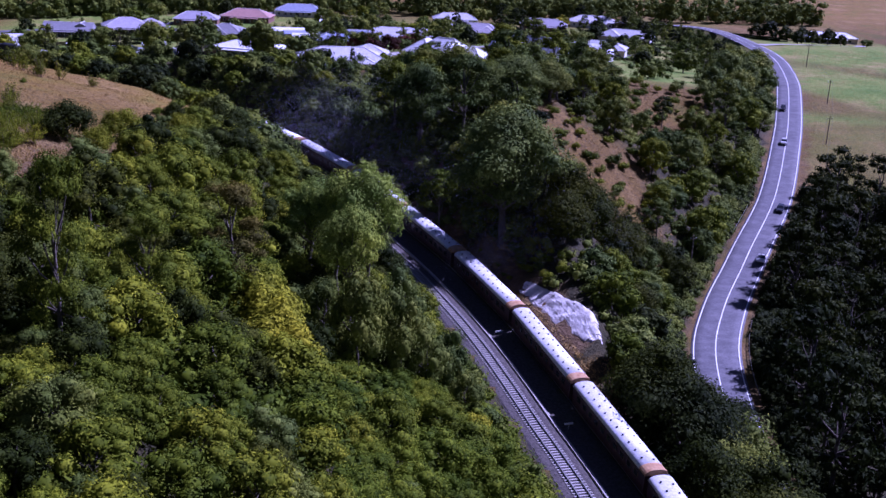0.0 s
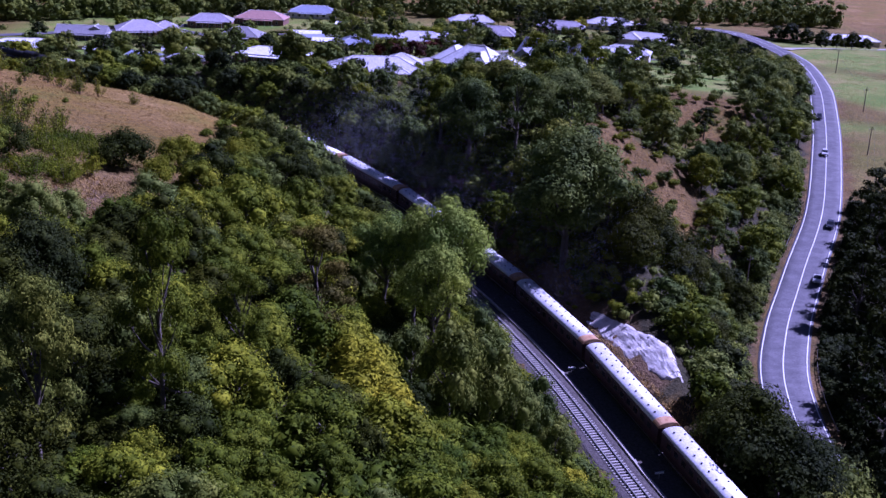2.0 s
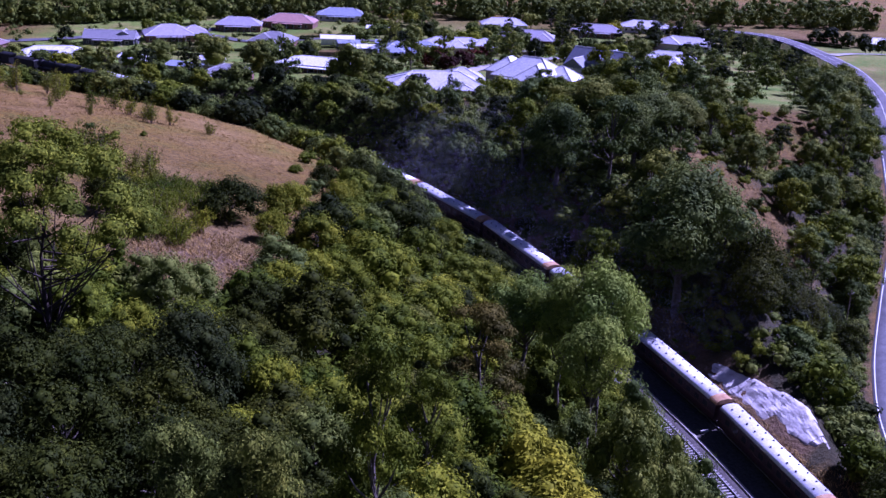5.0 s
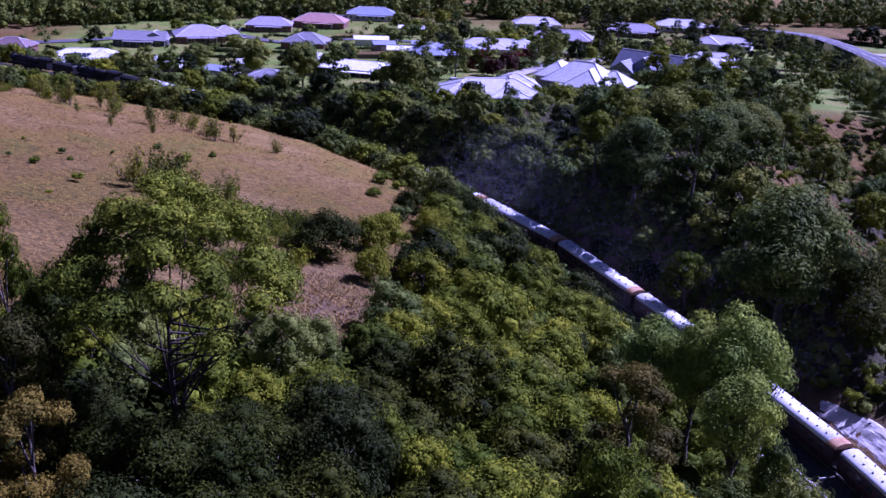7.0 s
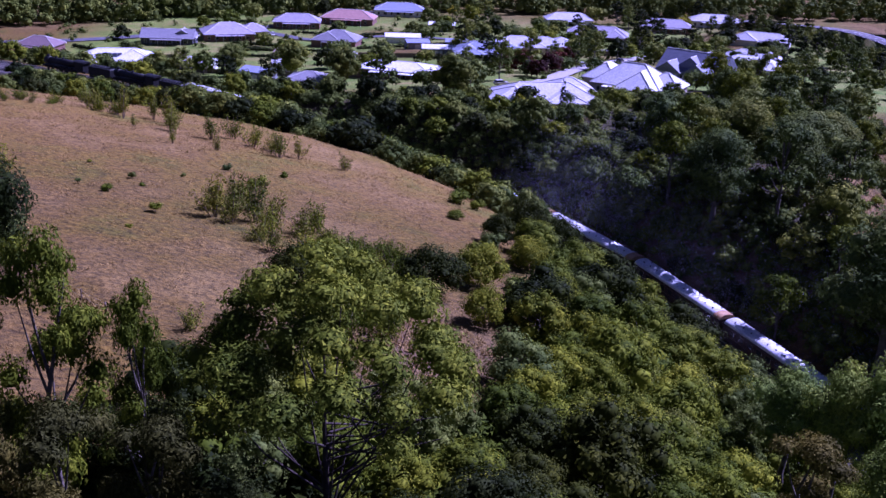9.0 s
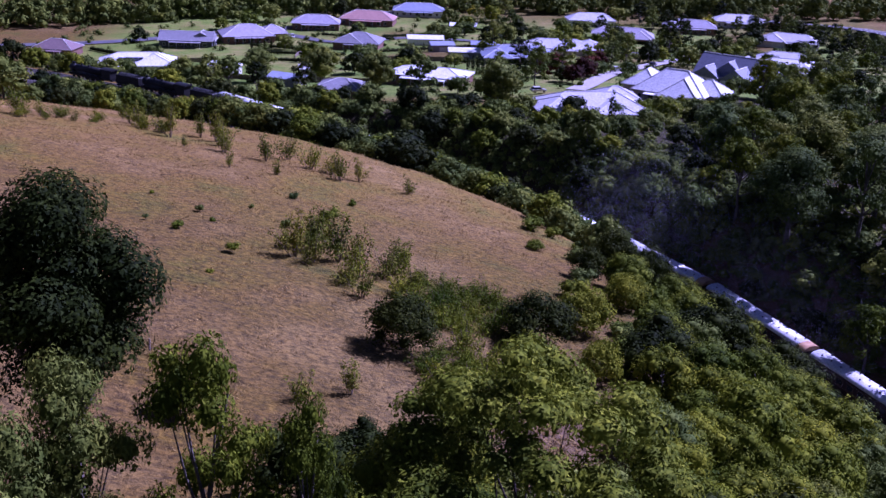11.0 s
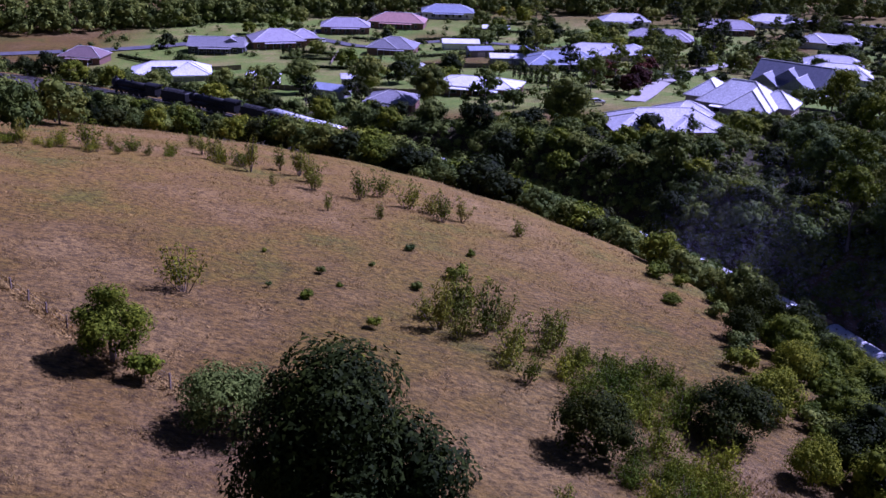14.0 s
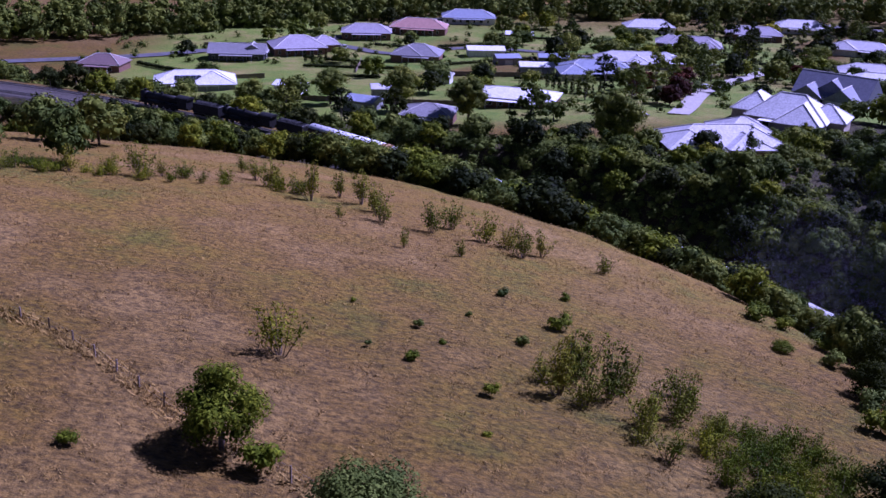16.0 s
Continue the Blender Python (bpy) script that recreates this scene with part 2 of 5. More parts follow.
def lay(x, y):
    """Ground height and distances to railway and road for arrays of plan points."""
    x, y = np.asarray(x, float).ravel(), np.asarray(y, float).ravel()
    dr, i = offset_from(RAIL, RAIL_T, x, y)
    ds, j = offset_from(ROAD, ROAD_T, x, y)
    zr, zd = rail_z(RAIL[i, 1]), road_z(ROAD[j, 1])
    u, v = np.clip((x + 90) / 100, -1.3, 3), np.clip((y - 170) / 100, -0.78, 3)
    dome = 48.74 - 15.44 * u - 11.25 * v - 5.95 * u * u - 7.22 * v * v + 1.44 * u * v
    village = 24 - 0.085 * (y - 350) + 0.05 * np.minimum(0, x + 30) - 0.06 * np.maximum(0, x - 20)
    village = village - 2.6 * np.exp(-((x + 30) ** 2 + (y - 314) ** 2) / 500)
    village = -smin(-village, -4.0 + 0 * village, 3)
    left = smin(dome, zr + 0.4 + (0.61 + 0.31 * smooth(130, 190, y)) * np.maximum(0, dr - 11.5))
    left = np.where(y > 250, np.maximum(left, village - 34 * (1 - smooth(250, 330, y))), left)
    left = left * (1 - smooth(345, 400, y)) + village * smooth(345, 400, y)
    knoll = 31 - 0.5 * np.maximum(0, x - 25) - 13 * (1 - smooth(125, 190, y))
    knoll = knoll * (1 - smooth(285, 345, y)) + village * smooth(285, 345, y)
    right = smin(knoll, zr + 0.6 + (1.05 - 0.45 * smooth(132, 146, y) * (1 - smooth(178, 194, y))) * np.maximum(0, -dr - 6), 3)
    right = np.where(ds > 0, smin(right, zd + 0.1 + (1.15 - 0.4 * smooth(185, 215, y)) * np.maximum(0, ds - 8), 3), zd - 0.28 * np.clip(-ds - 6, 0, 16) * (1 - smooth(290, 330, y)))
    far = smooth(520, 620, y)
    right = right * (1 - far) + village * far
    left, right = np.maximum(left, zr - 0.45 * np.maximum(0, dr - 12)), np.maximum(right, np.where(ds > 25, zr - 0.45 * np.maximum(0, -dr - 5), -50))
    z = np.where(dr > 0, left, right)
    z = np.where((dr > -5) & (dr < 11.8), zr, z)
    w = 1 - smooth(5.4, 8.5, np.abs(ds))
    return z * (1 - w) + (zd - 0.05) * w, dr, ds


def ground(x, y):
    return float(lay([x], [y])[0][0])


# ---- builders ----
def mesh_of(name, verts, faces, mats, index=None, flat=False):
    me = bpy.data.meshes.new(name)
    me.from_pydata([tuple(v) for v in verts], [], faces)
    for m in mats if isinstance(mats, (list, tuple)) else [mats]:
        me.materials.append(m)
    if index is not None:
        me.polygons.foreach_set("material_index", index)
    if not flat:
        me.polygons.foreach_set("use_smooth", [True] * len(me.polygons))
    me.update()
    return me


def part(name, bm, mat, parent=None, label="", smooth_faces=False):
    """Links a bmesh (or a ready mesh) as one mesh object under a thing or a part."""
    if isinstance(bm, bpy.types.Mesh):
        me = bm
    else:
        me = bpy.data.meshes.new(name)
        bm.to_mesh(me)
        bm.free()
        me.materials.append(mat)
        me.polygons.foreach_set("use_smooth", [smooth_faces] * len(me.polygons))
    ob = new(name, me)
    ob.parent = parent
    if label:
        ob["label"] = label
    return ob


def empty(name, m=None):
    ob = new(name)
    ob.empty_display_size = 0.3
    if m is not None:
        ob.matrix_basis = m
    return ob


def box(bm, x0, y0, z0, x1, y1, z1, bevel=0.0):
    v = bmesh.ops.create_cube(bm, size=1, matrix=Matrix.Translation(((x0 + x1) / 2, (y0 + y1) / 2, (z0 + z1) / 2)) @ Matrix.Diagonal((x1 - x0, y1 - y0, z1 - z0, 1)))["verts"]
    if bevel:
        edges = {e for w in v for e in w.link_edges}
        bmesh.ops.bevel(bm, geom=list(edges), offset=bevel, segments=1, affect="EDGES")
    return bm


def boxed(*a, **k):
    return box(bmesh.new(), *a, **k)


def rod(bm, a, b, r0, r1, n=6, caps=True):
    a, b = Vector(a), Vector(b)
    d = b - a
    m = Matrix.Translation((a + b) / 2) @ d.to_track_quat("Z", "Y").to_matrix().to_4x4()
    bmesh.ops.create_cone(bm, cap_ends=caps, segments=n, radius1=r0, radius2=r1, depth=d.length, matrix=m)
    return bm


def ribbon(line, tangent, offs, heights, zfun, a=0, b=None, step=1):
    """A strip along a line with a cross-section: offsets (left plus) and heights over zfun."""
    idx = list(range(a, len(line) if b is None else b, step))
    verts, faces, n = [], [], len(offs)
    for i in idx:
        p, t = line[i], tangent[i]
        z = float(zfun(p[1]))
        verts += [(p[0] - t[1] * o, p[1] + t[0] * o, z + h) for o, h in zip(offs, heights)]
    for k in range(len(idx) - 1):
        for j in range(n - 1):
            q = k * n + j
            faces.append((q + 1, q, q + n, q + n + 1))
    return verts, faces


# ---- ground ----
def forest_edge(y):
    """Distance from the railway at which the woods of the hill slope give way to the paddock."""
    return np.interp(y, [60, 118, 132, 150, 190, 238, 300, 350, 400], [120, 92, 64, 56, 38, 28, 25, 22, 20])


GX = np.unique(np.r_[np.linspace(-2400, -300, 15), np.arange(-300, 240, 3.0), np.linspace(240, 2400, 15)])
GY = np.unique(np.r_[np.linspace(-600, 0, 6), np.arange(0, 640, 3.0), np.linspace(640, 3200, 24)])
gx, gy = np.meshgrid(GX, GY)
gz, g_rail, g_road = lay(gx, gy)
rough = np.array([noise.noise((a * 0.09, b * 0.09, 0)) * 0.5 + noise.noise((a * 0.3, b * 0.3, 5)) * 0.16 for a, b in zip(gx.ravel(), gy.ravel())])
calm = np.where(g_rail > 0, smooth(11.5, 16, g_rail), smooth(6.5, 12, -g_rail)) * smooth(6.5, 11, np.abs(g_road))
gz = gz + rough * calm
nx = len(GX)
gfaces = [(r * nx + c, r * nx + c + 1, (r + 1) * nx + c + 1, (r + 1) * nx + c) for r in range(len(GY) - 1) for c in range(nx - 1)]
gm = mesh_of("ground", np.c_[gx.ravel(), gy.ravel(), gz], gfaces, GROUND)
X, Y = gx.ravel(), gy.ravel()
patchy = np.array([noise.noise((a * 0.02, b * 0.02, 3)) for a, b in zip(X, Y)])
lawn = smooth(345, 375, Y) * (1 - smooth(600, 660, Y)) * (g_rail < -14) * (X < 240) * smooth(-238, -205, X) * smooth(-0.6, -0.15, patchy)
lawn = np.maximum(lawn, (g_rail > 20) * (Y < 260) * smooth(-104, -62, X) * (0.05 + 0.20 * np.clip(patchy, -0.25, 0.6)))
lawn = np.maximum(lawn, (g_road < -7) * smooth(285, 310, Y) * (1 - smooth(560, 600, Y)) * (0.35 + 0.35 * np.clip(patchy, -0.5, 0.5)))
lawn = np.maximum(lawn, smooth(330, 345, Y) * (np.abs(X - 8) < 26) * (Y < 380) * 0.7)
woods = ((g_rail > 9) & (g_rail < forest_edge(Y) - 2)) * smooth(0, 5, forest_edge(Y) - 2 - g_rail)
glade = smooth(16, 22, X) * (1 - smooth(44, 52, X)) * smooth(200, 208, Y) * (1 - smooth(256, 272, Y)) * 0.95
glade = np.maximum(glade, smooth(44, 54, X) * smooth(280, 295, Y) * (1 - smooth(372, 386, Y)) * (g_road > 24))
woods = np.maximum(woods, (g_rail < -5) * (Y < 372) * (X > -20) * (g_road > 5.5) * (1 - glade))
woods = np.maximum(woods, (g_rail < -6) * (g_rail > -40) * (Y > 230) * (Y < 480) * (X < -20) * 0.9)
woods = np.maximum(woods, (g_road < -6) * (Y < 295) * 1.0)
bare = 0.85 * np.exp(-((X + 52.6) ** 2 / 60 + (Y - 131) ** 2 / 120)) + 0.35 * np.exp(-((X + 90) ** 2 / 30 + (Y - 131) ** 2 / 20))
bare = np.maximum(bare, ((g_rail < -5) & (g_rail > -15) & (Y > 195) & (Y < 240)) * 0.9)
bare = np.maximum(bare, ((np.abs(g_road) > 4.5) & (np.abs(g_road) < 6.0)) * 0.35)
bare = np.maximum(bare, ((g_rail < -4.5) & (g_rail > -9) & (Y > 150) & (Y < 192)) * 0.8)
bare = np.maximum(bare, ((np.abs(X - 2) < 12) & (np.abs(Y - 322) < 12)) * 0.6)
# Distance mask: grazing sun and haze painted as paler grass, plus random patches.
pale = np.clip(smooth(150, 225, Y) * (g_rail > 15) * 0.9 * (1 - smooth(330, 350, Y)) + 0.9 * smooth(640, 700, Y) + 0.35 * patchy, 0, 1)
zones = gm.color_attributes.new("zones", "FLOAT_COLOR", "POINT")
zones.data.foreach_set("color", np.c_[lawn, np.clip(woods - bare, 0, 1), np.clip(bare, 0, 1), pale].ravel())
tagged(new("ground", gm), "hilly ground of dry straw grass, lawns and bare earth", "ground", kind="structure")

# ---- railway ----
rv, rf = ribbon(RAIL, RAIL_T, [11.6, 10.0, 6.0, 5.2, 2.6, 1.6, -1.6, -2.6], [-0.5, 0.25, 0.30, 0.12, 0.12, 0.30, 0.30, -0.5], rail_z, 0, None, 3)
tagged(new("ballast_bed", mesh_of("ballast_bed", rv, rf, BALLAST, flat=True)), "grey crushed stone ballast bed of the railway", "ballast", kind="structure")
TRACK_LEFT = 7.7


def track(off):
    t = empty("railway_track")
    for o in (0.72, -0.72):
        v, f = ribbon(RAIL, RAIL_T, [off + o + 0.07, off + o + 0.07, off + o - 0.07, off + o - 0.07], [0.36, 0.56, 0.56, 0.36], rail_z, 40, None, 2)
        part("rail", mesh_of("rail", v, f, STEEL, flat=True), None, t, "worn steel rail")
    return t


tracks = [tagged(track(o), lab, "railway track", "tracks in the cutting") for o, lab in ((TRACK_LEFT, "empty railway track on grey concrete sleepers in ballast"), (0.0, "railway track under the standing passenger train"))]
tv, tf = ribbon(RAIL, RAIL_T, [5.2, 5.2, 4.8, 4.8], [0.05, 0.4, 0.4, 0.05], rail_z, 60, 260, 2)
tagged(new("cable_trough", mesh_of("cable_trough", tv, tf, CONCRETE, flat=True)), "long pale concrete cable trough between the tracks", "cable trough")

# ---- road ----
rv, rf = ribbon(ROAD, ROAD_T, [4.7, 4.6, 2.5, 0, -2.5, -4.6, -4.7], [-0.25, 0.05, 0.10, 0.13, 0.10, 0.05, -0.25], road_z, 0, None, 3)
road = tagged(new("road", mesh_of("road", rv, rf, ASPHALT)), "two-lane grey asphalt road with worn surface", "road", kind="structure")
for o in (4.1, 0.12, -4.1):
    v, f = ribbon(ROAD, ROAD_T, [o + 0.095, o - 0.095], [0.115 if abs(o) > 1 else 0.16] * 2, road_z, 90, None, 3)
    line = new("lane_line", mesh_of("lane_line", v, f, PAINT, flat=True))
    tagged(line, "white painted line along the road", "road marking", "lane lines", "structure")


# ---- plants ----
def sphere_dirs(rng, n, low=-0.35):
    z = rng.uniform(low, 1, n)
    a = rng.uniform(0, 2 * np.pi, n)
    r = np.sqrt(1 - z * z)
    return np.c_[r * np.cos(a), r * np.sin(a), z]


def unit_ball():
    bm = bmesh.new()
    bmesh.ops.create_icosphere(bm, subdivisions=1, radius=1)
    v, f = np.array([w.co for w in bm.verts]), np.array([[w.index for w in q.verts] for q in bm.faces])
    bm.free()
    return v, f


BALL = unit_ball()


def leaf_mesh(name, rng, clumps, n, size, mat, squash=0.8, hang=0.0, slim=0.5, core=0.0):
    """Leaf sprays on the shells of clumps (x, y, z, radius): n pointed sprays."""
    c = np.array(clumps, float)
    w = c[:, 3] ** 2
    k = rng.choice(len(c), n, p=w / w.sum())
    d = sphere_dirs(rng, n, -0.55)
    lump = 1 + 0.16 * np.sin(d[:, 0] * 7 + k) * np.cos(d[:, 1] * 6 + 2 * k)
    p = c[k, :3] + d * (c[k, 3] * lump * (1.02 - 0.42 * rng.random(n) ** 2.2))[:, None] * np.array([1, 1, squash])
    normal = d + rng.normal(0, 0.30, (n, 3)) + (0, 0, 0.3)
    normal /= np.linalg.norm(normal, axis=1)[:, None]
    t = np.cross(normal, rng.normal(0, 1, (n, 3)) + (0, 0, 0.01))
    t[:, 2] -= hang
    t /= np.linalg.norm(t, axis=1)[:, None]
    b = np.cross(normal, t)
    ln = size * rng.uniform(0.65, 1.4, n)[:, None]
    v = np.empty((n, 3, 3))
    v[:, 0] = p + t * ln * 0.62
    v[:, 1], v[:, 2] = p - t * ln * 0.38 + b * ln * slim * 0.62, p - t * ln * 0.38 - b * ln * slim * 0.62
    me = bpy.data.meshes.new(name)
    co, loops, starts = [v.reshape(-1, 3)], [np.arange(3 * n)], [np.arange(0, 3 * n, 3)]
    if core:
        bv, bf = BALL
        at, lo = 3 * n, 3 * n
        for x, y, z, r in c:
            co.append(bv * (r * core * rng.uniform(0.85, 1.1, (len(bv), 1))) * np.array([1, 1, squash]) + (x, y, z))
            loops.append((bf + at).ravel())
            starts.append(lo + np.arange(0, 3 * len(bf), 3))
            at, lo = at + len(bv), lo + 3 * len(bf)
    co, loops, starts = np.concatenate(co), np.concatenate(loops), np.concatenate(starts)
    me.vertices.add(len(co))
    me.vertices.foreach_set("co", co.ravel())
    me.loops.add(len(loops))
    me.loops.foreach_set("vertex_index", loops)
    me.polygons.add(len(starts))
    me.polygons.foreach_set("loop_start", starts)
    me.materials.append(mat)
    me.update(calc_edges=True)
    return me


def trunk_mesh(name, rng, height, radius, tips, lean=0.4, mat=None, sides=6, fan=False):
    """A tapered, slightly crooked trunk with limbs to the tips."""
    bm = bmesh.new()
    pts = [Vector((0, 0, -1.2))]
    for k in range(1, 6):
        pts.append(Vector((rng.normal(0, lean * k / 6), rng.normal(0, lean * k / 6), height * k / 5)))
    for k in range(5):
        rod(bm, pts[k], pts[k + 1], radius * (1 - 0.15 * k), radius * (1 - 0.15 * (k + 1)), sides, False)
    for tip in tips:
        tip = Vector(tip)
        f = (rng.uniform(0.25, 0.97) if fan else min(0.95, max(0.3, tip.z / height * 0.62))) * 5
        k = min(4, int(f))
        root = pts[k].lerp(pts[k + 1], f - k)
        bend = root.lerp(tip, 0.5) + Vector((0, 0, -0.08 * (tip - root).length))
        r = radius * (0.30 if fan else 0.42)
        rod(bm, root, bend, r, r * 0.6, 4, False)
        rod(bm, bend, tip, r * 0.6, r * 0.2, 4, False)
    me = bpy.data.meshes.new(name)
    bm.to_mesh(me)
    bm.free()
    me.materials.append(mat or BARK)
    me.polygons.foreach_set("use_smooth", [True] * len(me.polygons))
    return me


class Plant:
    """One plant form, built once; set() puts it, or a copy of it, on the ground."""

    def __init__(self, name, category, label, group, make):
        self.name, self.category, self.label, self.group, self.make, self.ob = name, category, label, group, make, None

    def set(self, x, y, scale=1.0, spin=0.0, tall=1.0, sink=0.1, z=None):
        base = ground(x, y) - sink if z is None else z
        m = Matrix.LocRotScale((x, y, base), Euler((0, 0, spin)), (scale, scale, scale * tall))
        if self.ob is None:
            self.ob = tagged(empty(self.name), self.label, self.category, self.group)
            self.make(self.ob)
            self.ob.matrix_basis = m
            return self.ob
        ob = copy_thing(self.ob, Matrix())
        ob.matrix_basis = m
        return ob


def bushy(seed, leaf, height=7.0, spread=3.6, n=1500, size=0.5, high=False, squash=0.82, limbs=8, band=(0.645, 0.215), fat=1.0):
    """A dense broad tree: clumps over a dome, foliage down to the ground."""
    def make(ob):
        rng = np.random.default_rng(seed)
        clumps = []
        many = 34 if high else 15
        for k in range(many):
            a, r = k * 2.4 + rng.normal(0, 0.3), spread * math.sqrt((k + 0.6) / many) * 0.82
            zz = height * (0.74 - 0.45 * (r / spread) ** 2) * rng.uniform(0.82, 1.12)
            if high:
                up = 1 - 2 * (k + 0.5) / many
                r = spread * rng.uniform(0.2, 0.88) * math.sqrt(1 - up * up * 0.9) * (1.0 - 0.35 * max(0, up))
                zz = height * (band[0] + band[1] * up) + rng.normal(0, 0.5)
            clumps.append((r * math.cos(a), r * math.sin(a), zz, spread * (fat * rng.uniform(0.22, 0.38) if high else rng.uniform(0.30, 0.5))))
        for k in range(0 if high else 5):
            a = k * 1.3 + rng.normal(0, 0.3)
            clumps.append((spread * 0.6 * math.cos(a), spread * 0.6 * math.sin(a), height * 0.28, spread * 0.38))
        part("trunk", trunk_mesh("trunk", rng, height * 0.62, 0.028 * height, [c[:3] for c in (clumps[3::2] if high else clumps[3:3 + limbs])], sides=6 if limbs > 4 else 4), None, ob)
        part("crown", leaf_mesh("crown", rng, clumps, n, size, LEAF[leaf], squash, core=0.64 if n < 5000 else 0.46), None, ob)
    return make


def gum(seed, leaf, height=15.0, spread=5.0, n=2000, size=0.5, low=0.45):
    """A tall eucalypt: a bare pale trunk, spreading limbs and flat separate tufts of leaves."""
    def make(ob):
        rng = np.random.default_rng(seed)
        clumps = []
        for k in range(28):
            a, f = k * 2.4 + rng.normal(0, 0.35), rng.uniform(0, 1)
            r = spread * math.sqrt(rng.uniform(0.05, 1)) * (1.0 - 0.55 * f * f)
            zz = height * (low + (0.95 - low) * f)
            clumps.append((r * math.cos(a), r * math.sin(a), zz, spread * rng.uniform(0.2, 0.36)))
        clumps.append((0, 0, height * 0.93, spread * 0.34))
        part("trunk", trunk_mesh("trunk", rng, height * 0.85, 0.02 * height, [c[:3] for c in clumps[:13]], 0.5), None, ob)
        part("crown", leaf_mesh("crown", rng, clumps, n, size, LEAF[leaf], 0.66, 0.35, 0.42, core=0.55), None, ob)
    return make


def umbrella(seed, leaf, height=21.0, spread=7.8, n=30000, size=0.26):
    """A broad eucalypt: a domed layer of flat leaf masses on many rising limbs, bare limbs below on one side."""
    def make(ob):
        rng = np.random.default_rng(seed)
        clumps = []
        for k in range(66):
            a, r = k * 2.4 + rng.normal(0, 0.35), spread * math.sqrt((k + 0.5) / 66) * 0.97
            clumps.append((r * math.cos(a), r * math.sin(a), height * (0.94 - 0.30 * (r / spread) ** 2 - 0.11 * rng.random()), spread * rng.uniform(0.12, 0.21)))
        for k in range(12):
            a, r = rng.uniform(1.6, 4.7), spread * rng.uniform(0.55, 1.0)
            clumps.append((r * math.cos(a), r * math.sin(a), height * rng.uniform(0.52, 0.66), spread * rng.uniform(0.11, 0.17)))
        bare = [(spread * f * math.cos(a), spread * f * math.sin(a), height * rng.uniform(0.44, 0.62)) for f, a in zip(rng.uniform(0.4, 0.95, 16), rng.uniform(-1.3, 0.8, 16))]
        part("trunk", trunk_mesh("trunk", rng, height * 0.6, 0.30, [c[:3] for c in clumps[4::5]] + bare, 0.5, DARKBARK, fan=True), None, ob)
        part("crown", leaf_mesh("crown", rng, clumps, n, size, LEAF[leaf], 0.62, 0.25, 0.42, core=0.6), None, ob)
    return make


def shrub(seed, leaf, height=2.4, spread=1.7, n=560, size=0.3):
    def make(ob):
        rng = np.random.default_rng(seed)
        clumps = [(spread * 0.55 * math.cos(k * 2.4) * rng.uniform(0.4, 1.1), spread * 0.55 * math.sin(k * 2.4) * rng.uniform(0.4, 1.1), height * rng.uniform(0.3, 0.68), spread * rng.uniform(0.38, 0.55)) for k in range(7)]
        part("stem", trunk_mesh("stem", rng, height * 0.45, 0.05, [c[:3] for c in clumps], 0.15, TWIG), None, ob)
        part("foliage", leaf_mesh("foliage", rng, clumps, n, size, LEAF[leaf], 0.85, core=0.62), None, ob)
    return make


def sapling(seed, leaf, height=3.0, spread=1.25, n=420, size=0.22, stems=9):
    """Wispy regrowth: thin stems fanning out from one root, with sparse fine leaves."""
    def make(ob):
        rng = np.random.default_rng(seed)
        clumps, bm = [], bmesh.new()
        for k in range(stems):
            a, r = rng.uniform(0, 6.28), spread * rng.uniform(0.15, 1)
            h = height * rng.uniform(0.45, 1) * (1 - 0.3 * r / spread)
            tip = Vector((r * math.cos(a), r * math.sin(a), h))
            rod(bm, (tip.x * 0.05, tip.y * 0.05, -0.3), tip, 0.035, 0.010, 4)
            clumps += [(*(tip * f), spread * 0.26 * (1.3 - f * 0.7)) for f in (0.4, 0.65, 0.95)]
        tagged(part("stem", bm, TWIG, ob), kind="stuff")
        part("foliage", leaf_mesh("foliage", rng, clumps, n, size, LEAF[leaf], 1.35, -0.5, 0.32), None, ob)
    return make


def cypress(seed, leaf="dark", height=6.0, spread=0.7, n=300, size=0.4):
    def make(ob):
        rng = np.random.default_rng(seed)
        clumps = [(0, 0, height * (0.1 + 0.085 * k), spread * (1.05 - (abs(k - 2.5) / 8.5) ** 1.4)) for k in range(10)]
        part("trunk", trunk_mesh("trunk", rng, height * 0.5, 0.1, [], 0.02), None, ob)
        part("crown", leaf_mesh("crown", rng, clumps, n, size, LEAF[leaf], 1.1, -0.5), None, ob)
    return make


def forms(name, category, label, group, maker, leafs, count, seed, **k):
    return [Plant(name, category, label, group, maker(seed + i, leafs[i % len(leafs)], **k)) for i in range(count)]


SLOPE = forms("slope_tree", "tree", "dense broad-leaved tree on the wooded hill slope", "trees on the hill slope", bushy, ["olive", "lime", "deep", "lime", "olive", "olive"], 6, 10, height=8.5, spread=3.9, n=3500, size=0.29)
YELLOW = forms("yellow_bush", "bush", "yellow-green flowering bush among the slope woods", "yellow bushes", bushy, ["yellow", "lime"], 2, 30, height=6.0, spread=3.0, n=2800, size=0.36)
WILLOW = forms("pale_feathery_tree", "tree", "pale green feathery tree beside the railway cutting", "pale trees by the railway", bushy, ["willow"], 1, 40, height=19.5, spread=5.8, n=14000, size=0.30, high=True, band=(0.74, 0.17), fat=1.15)
BELT = forms("belt_tree", "tree", "rounded grey-green tree in the belt along the railway", "trees along the railway", bushy, ["grey", "olive", "gum", "dark"], 4, 50, height=7.5, spread=3.8, n=1000, size=0.62, limbs=4)
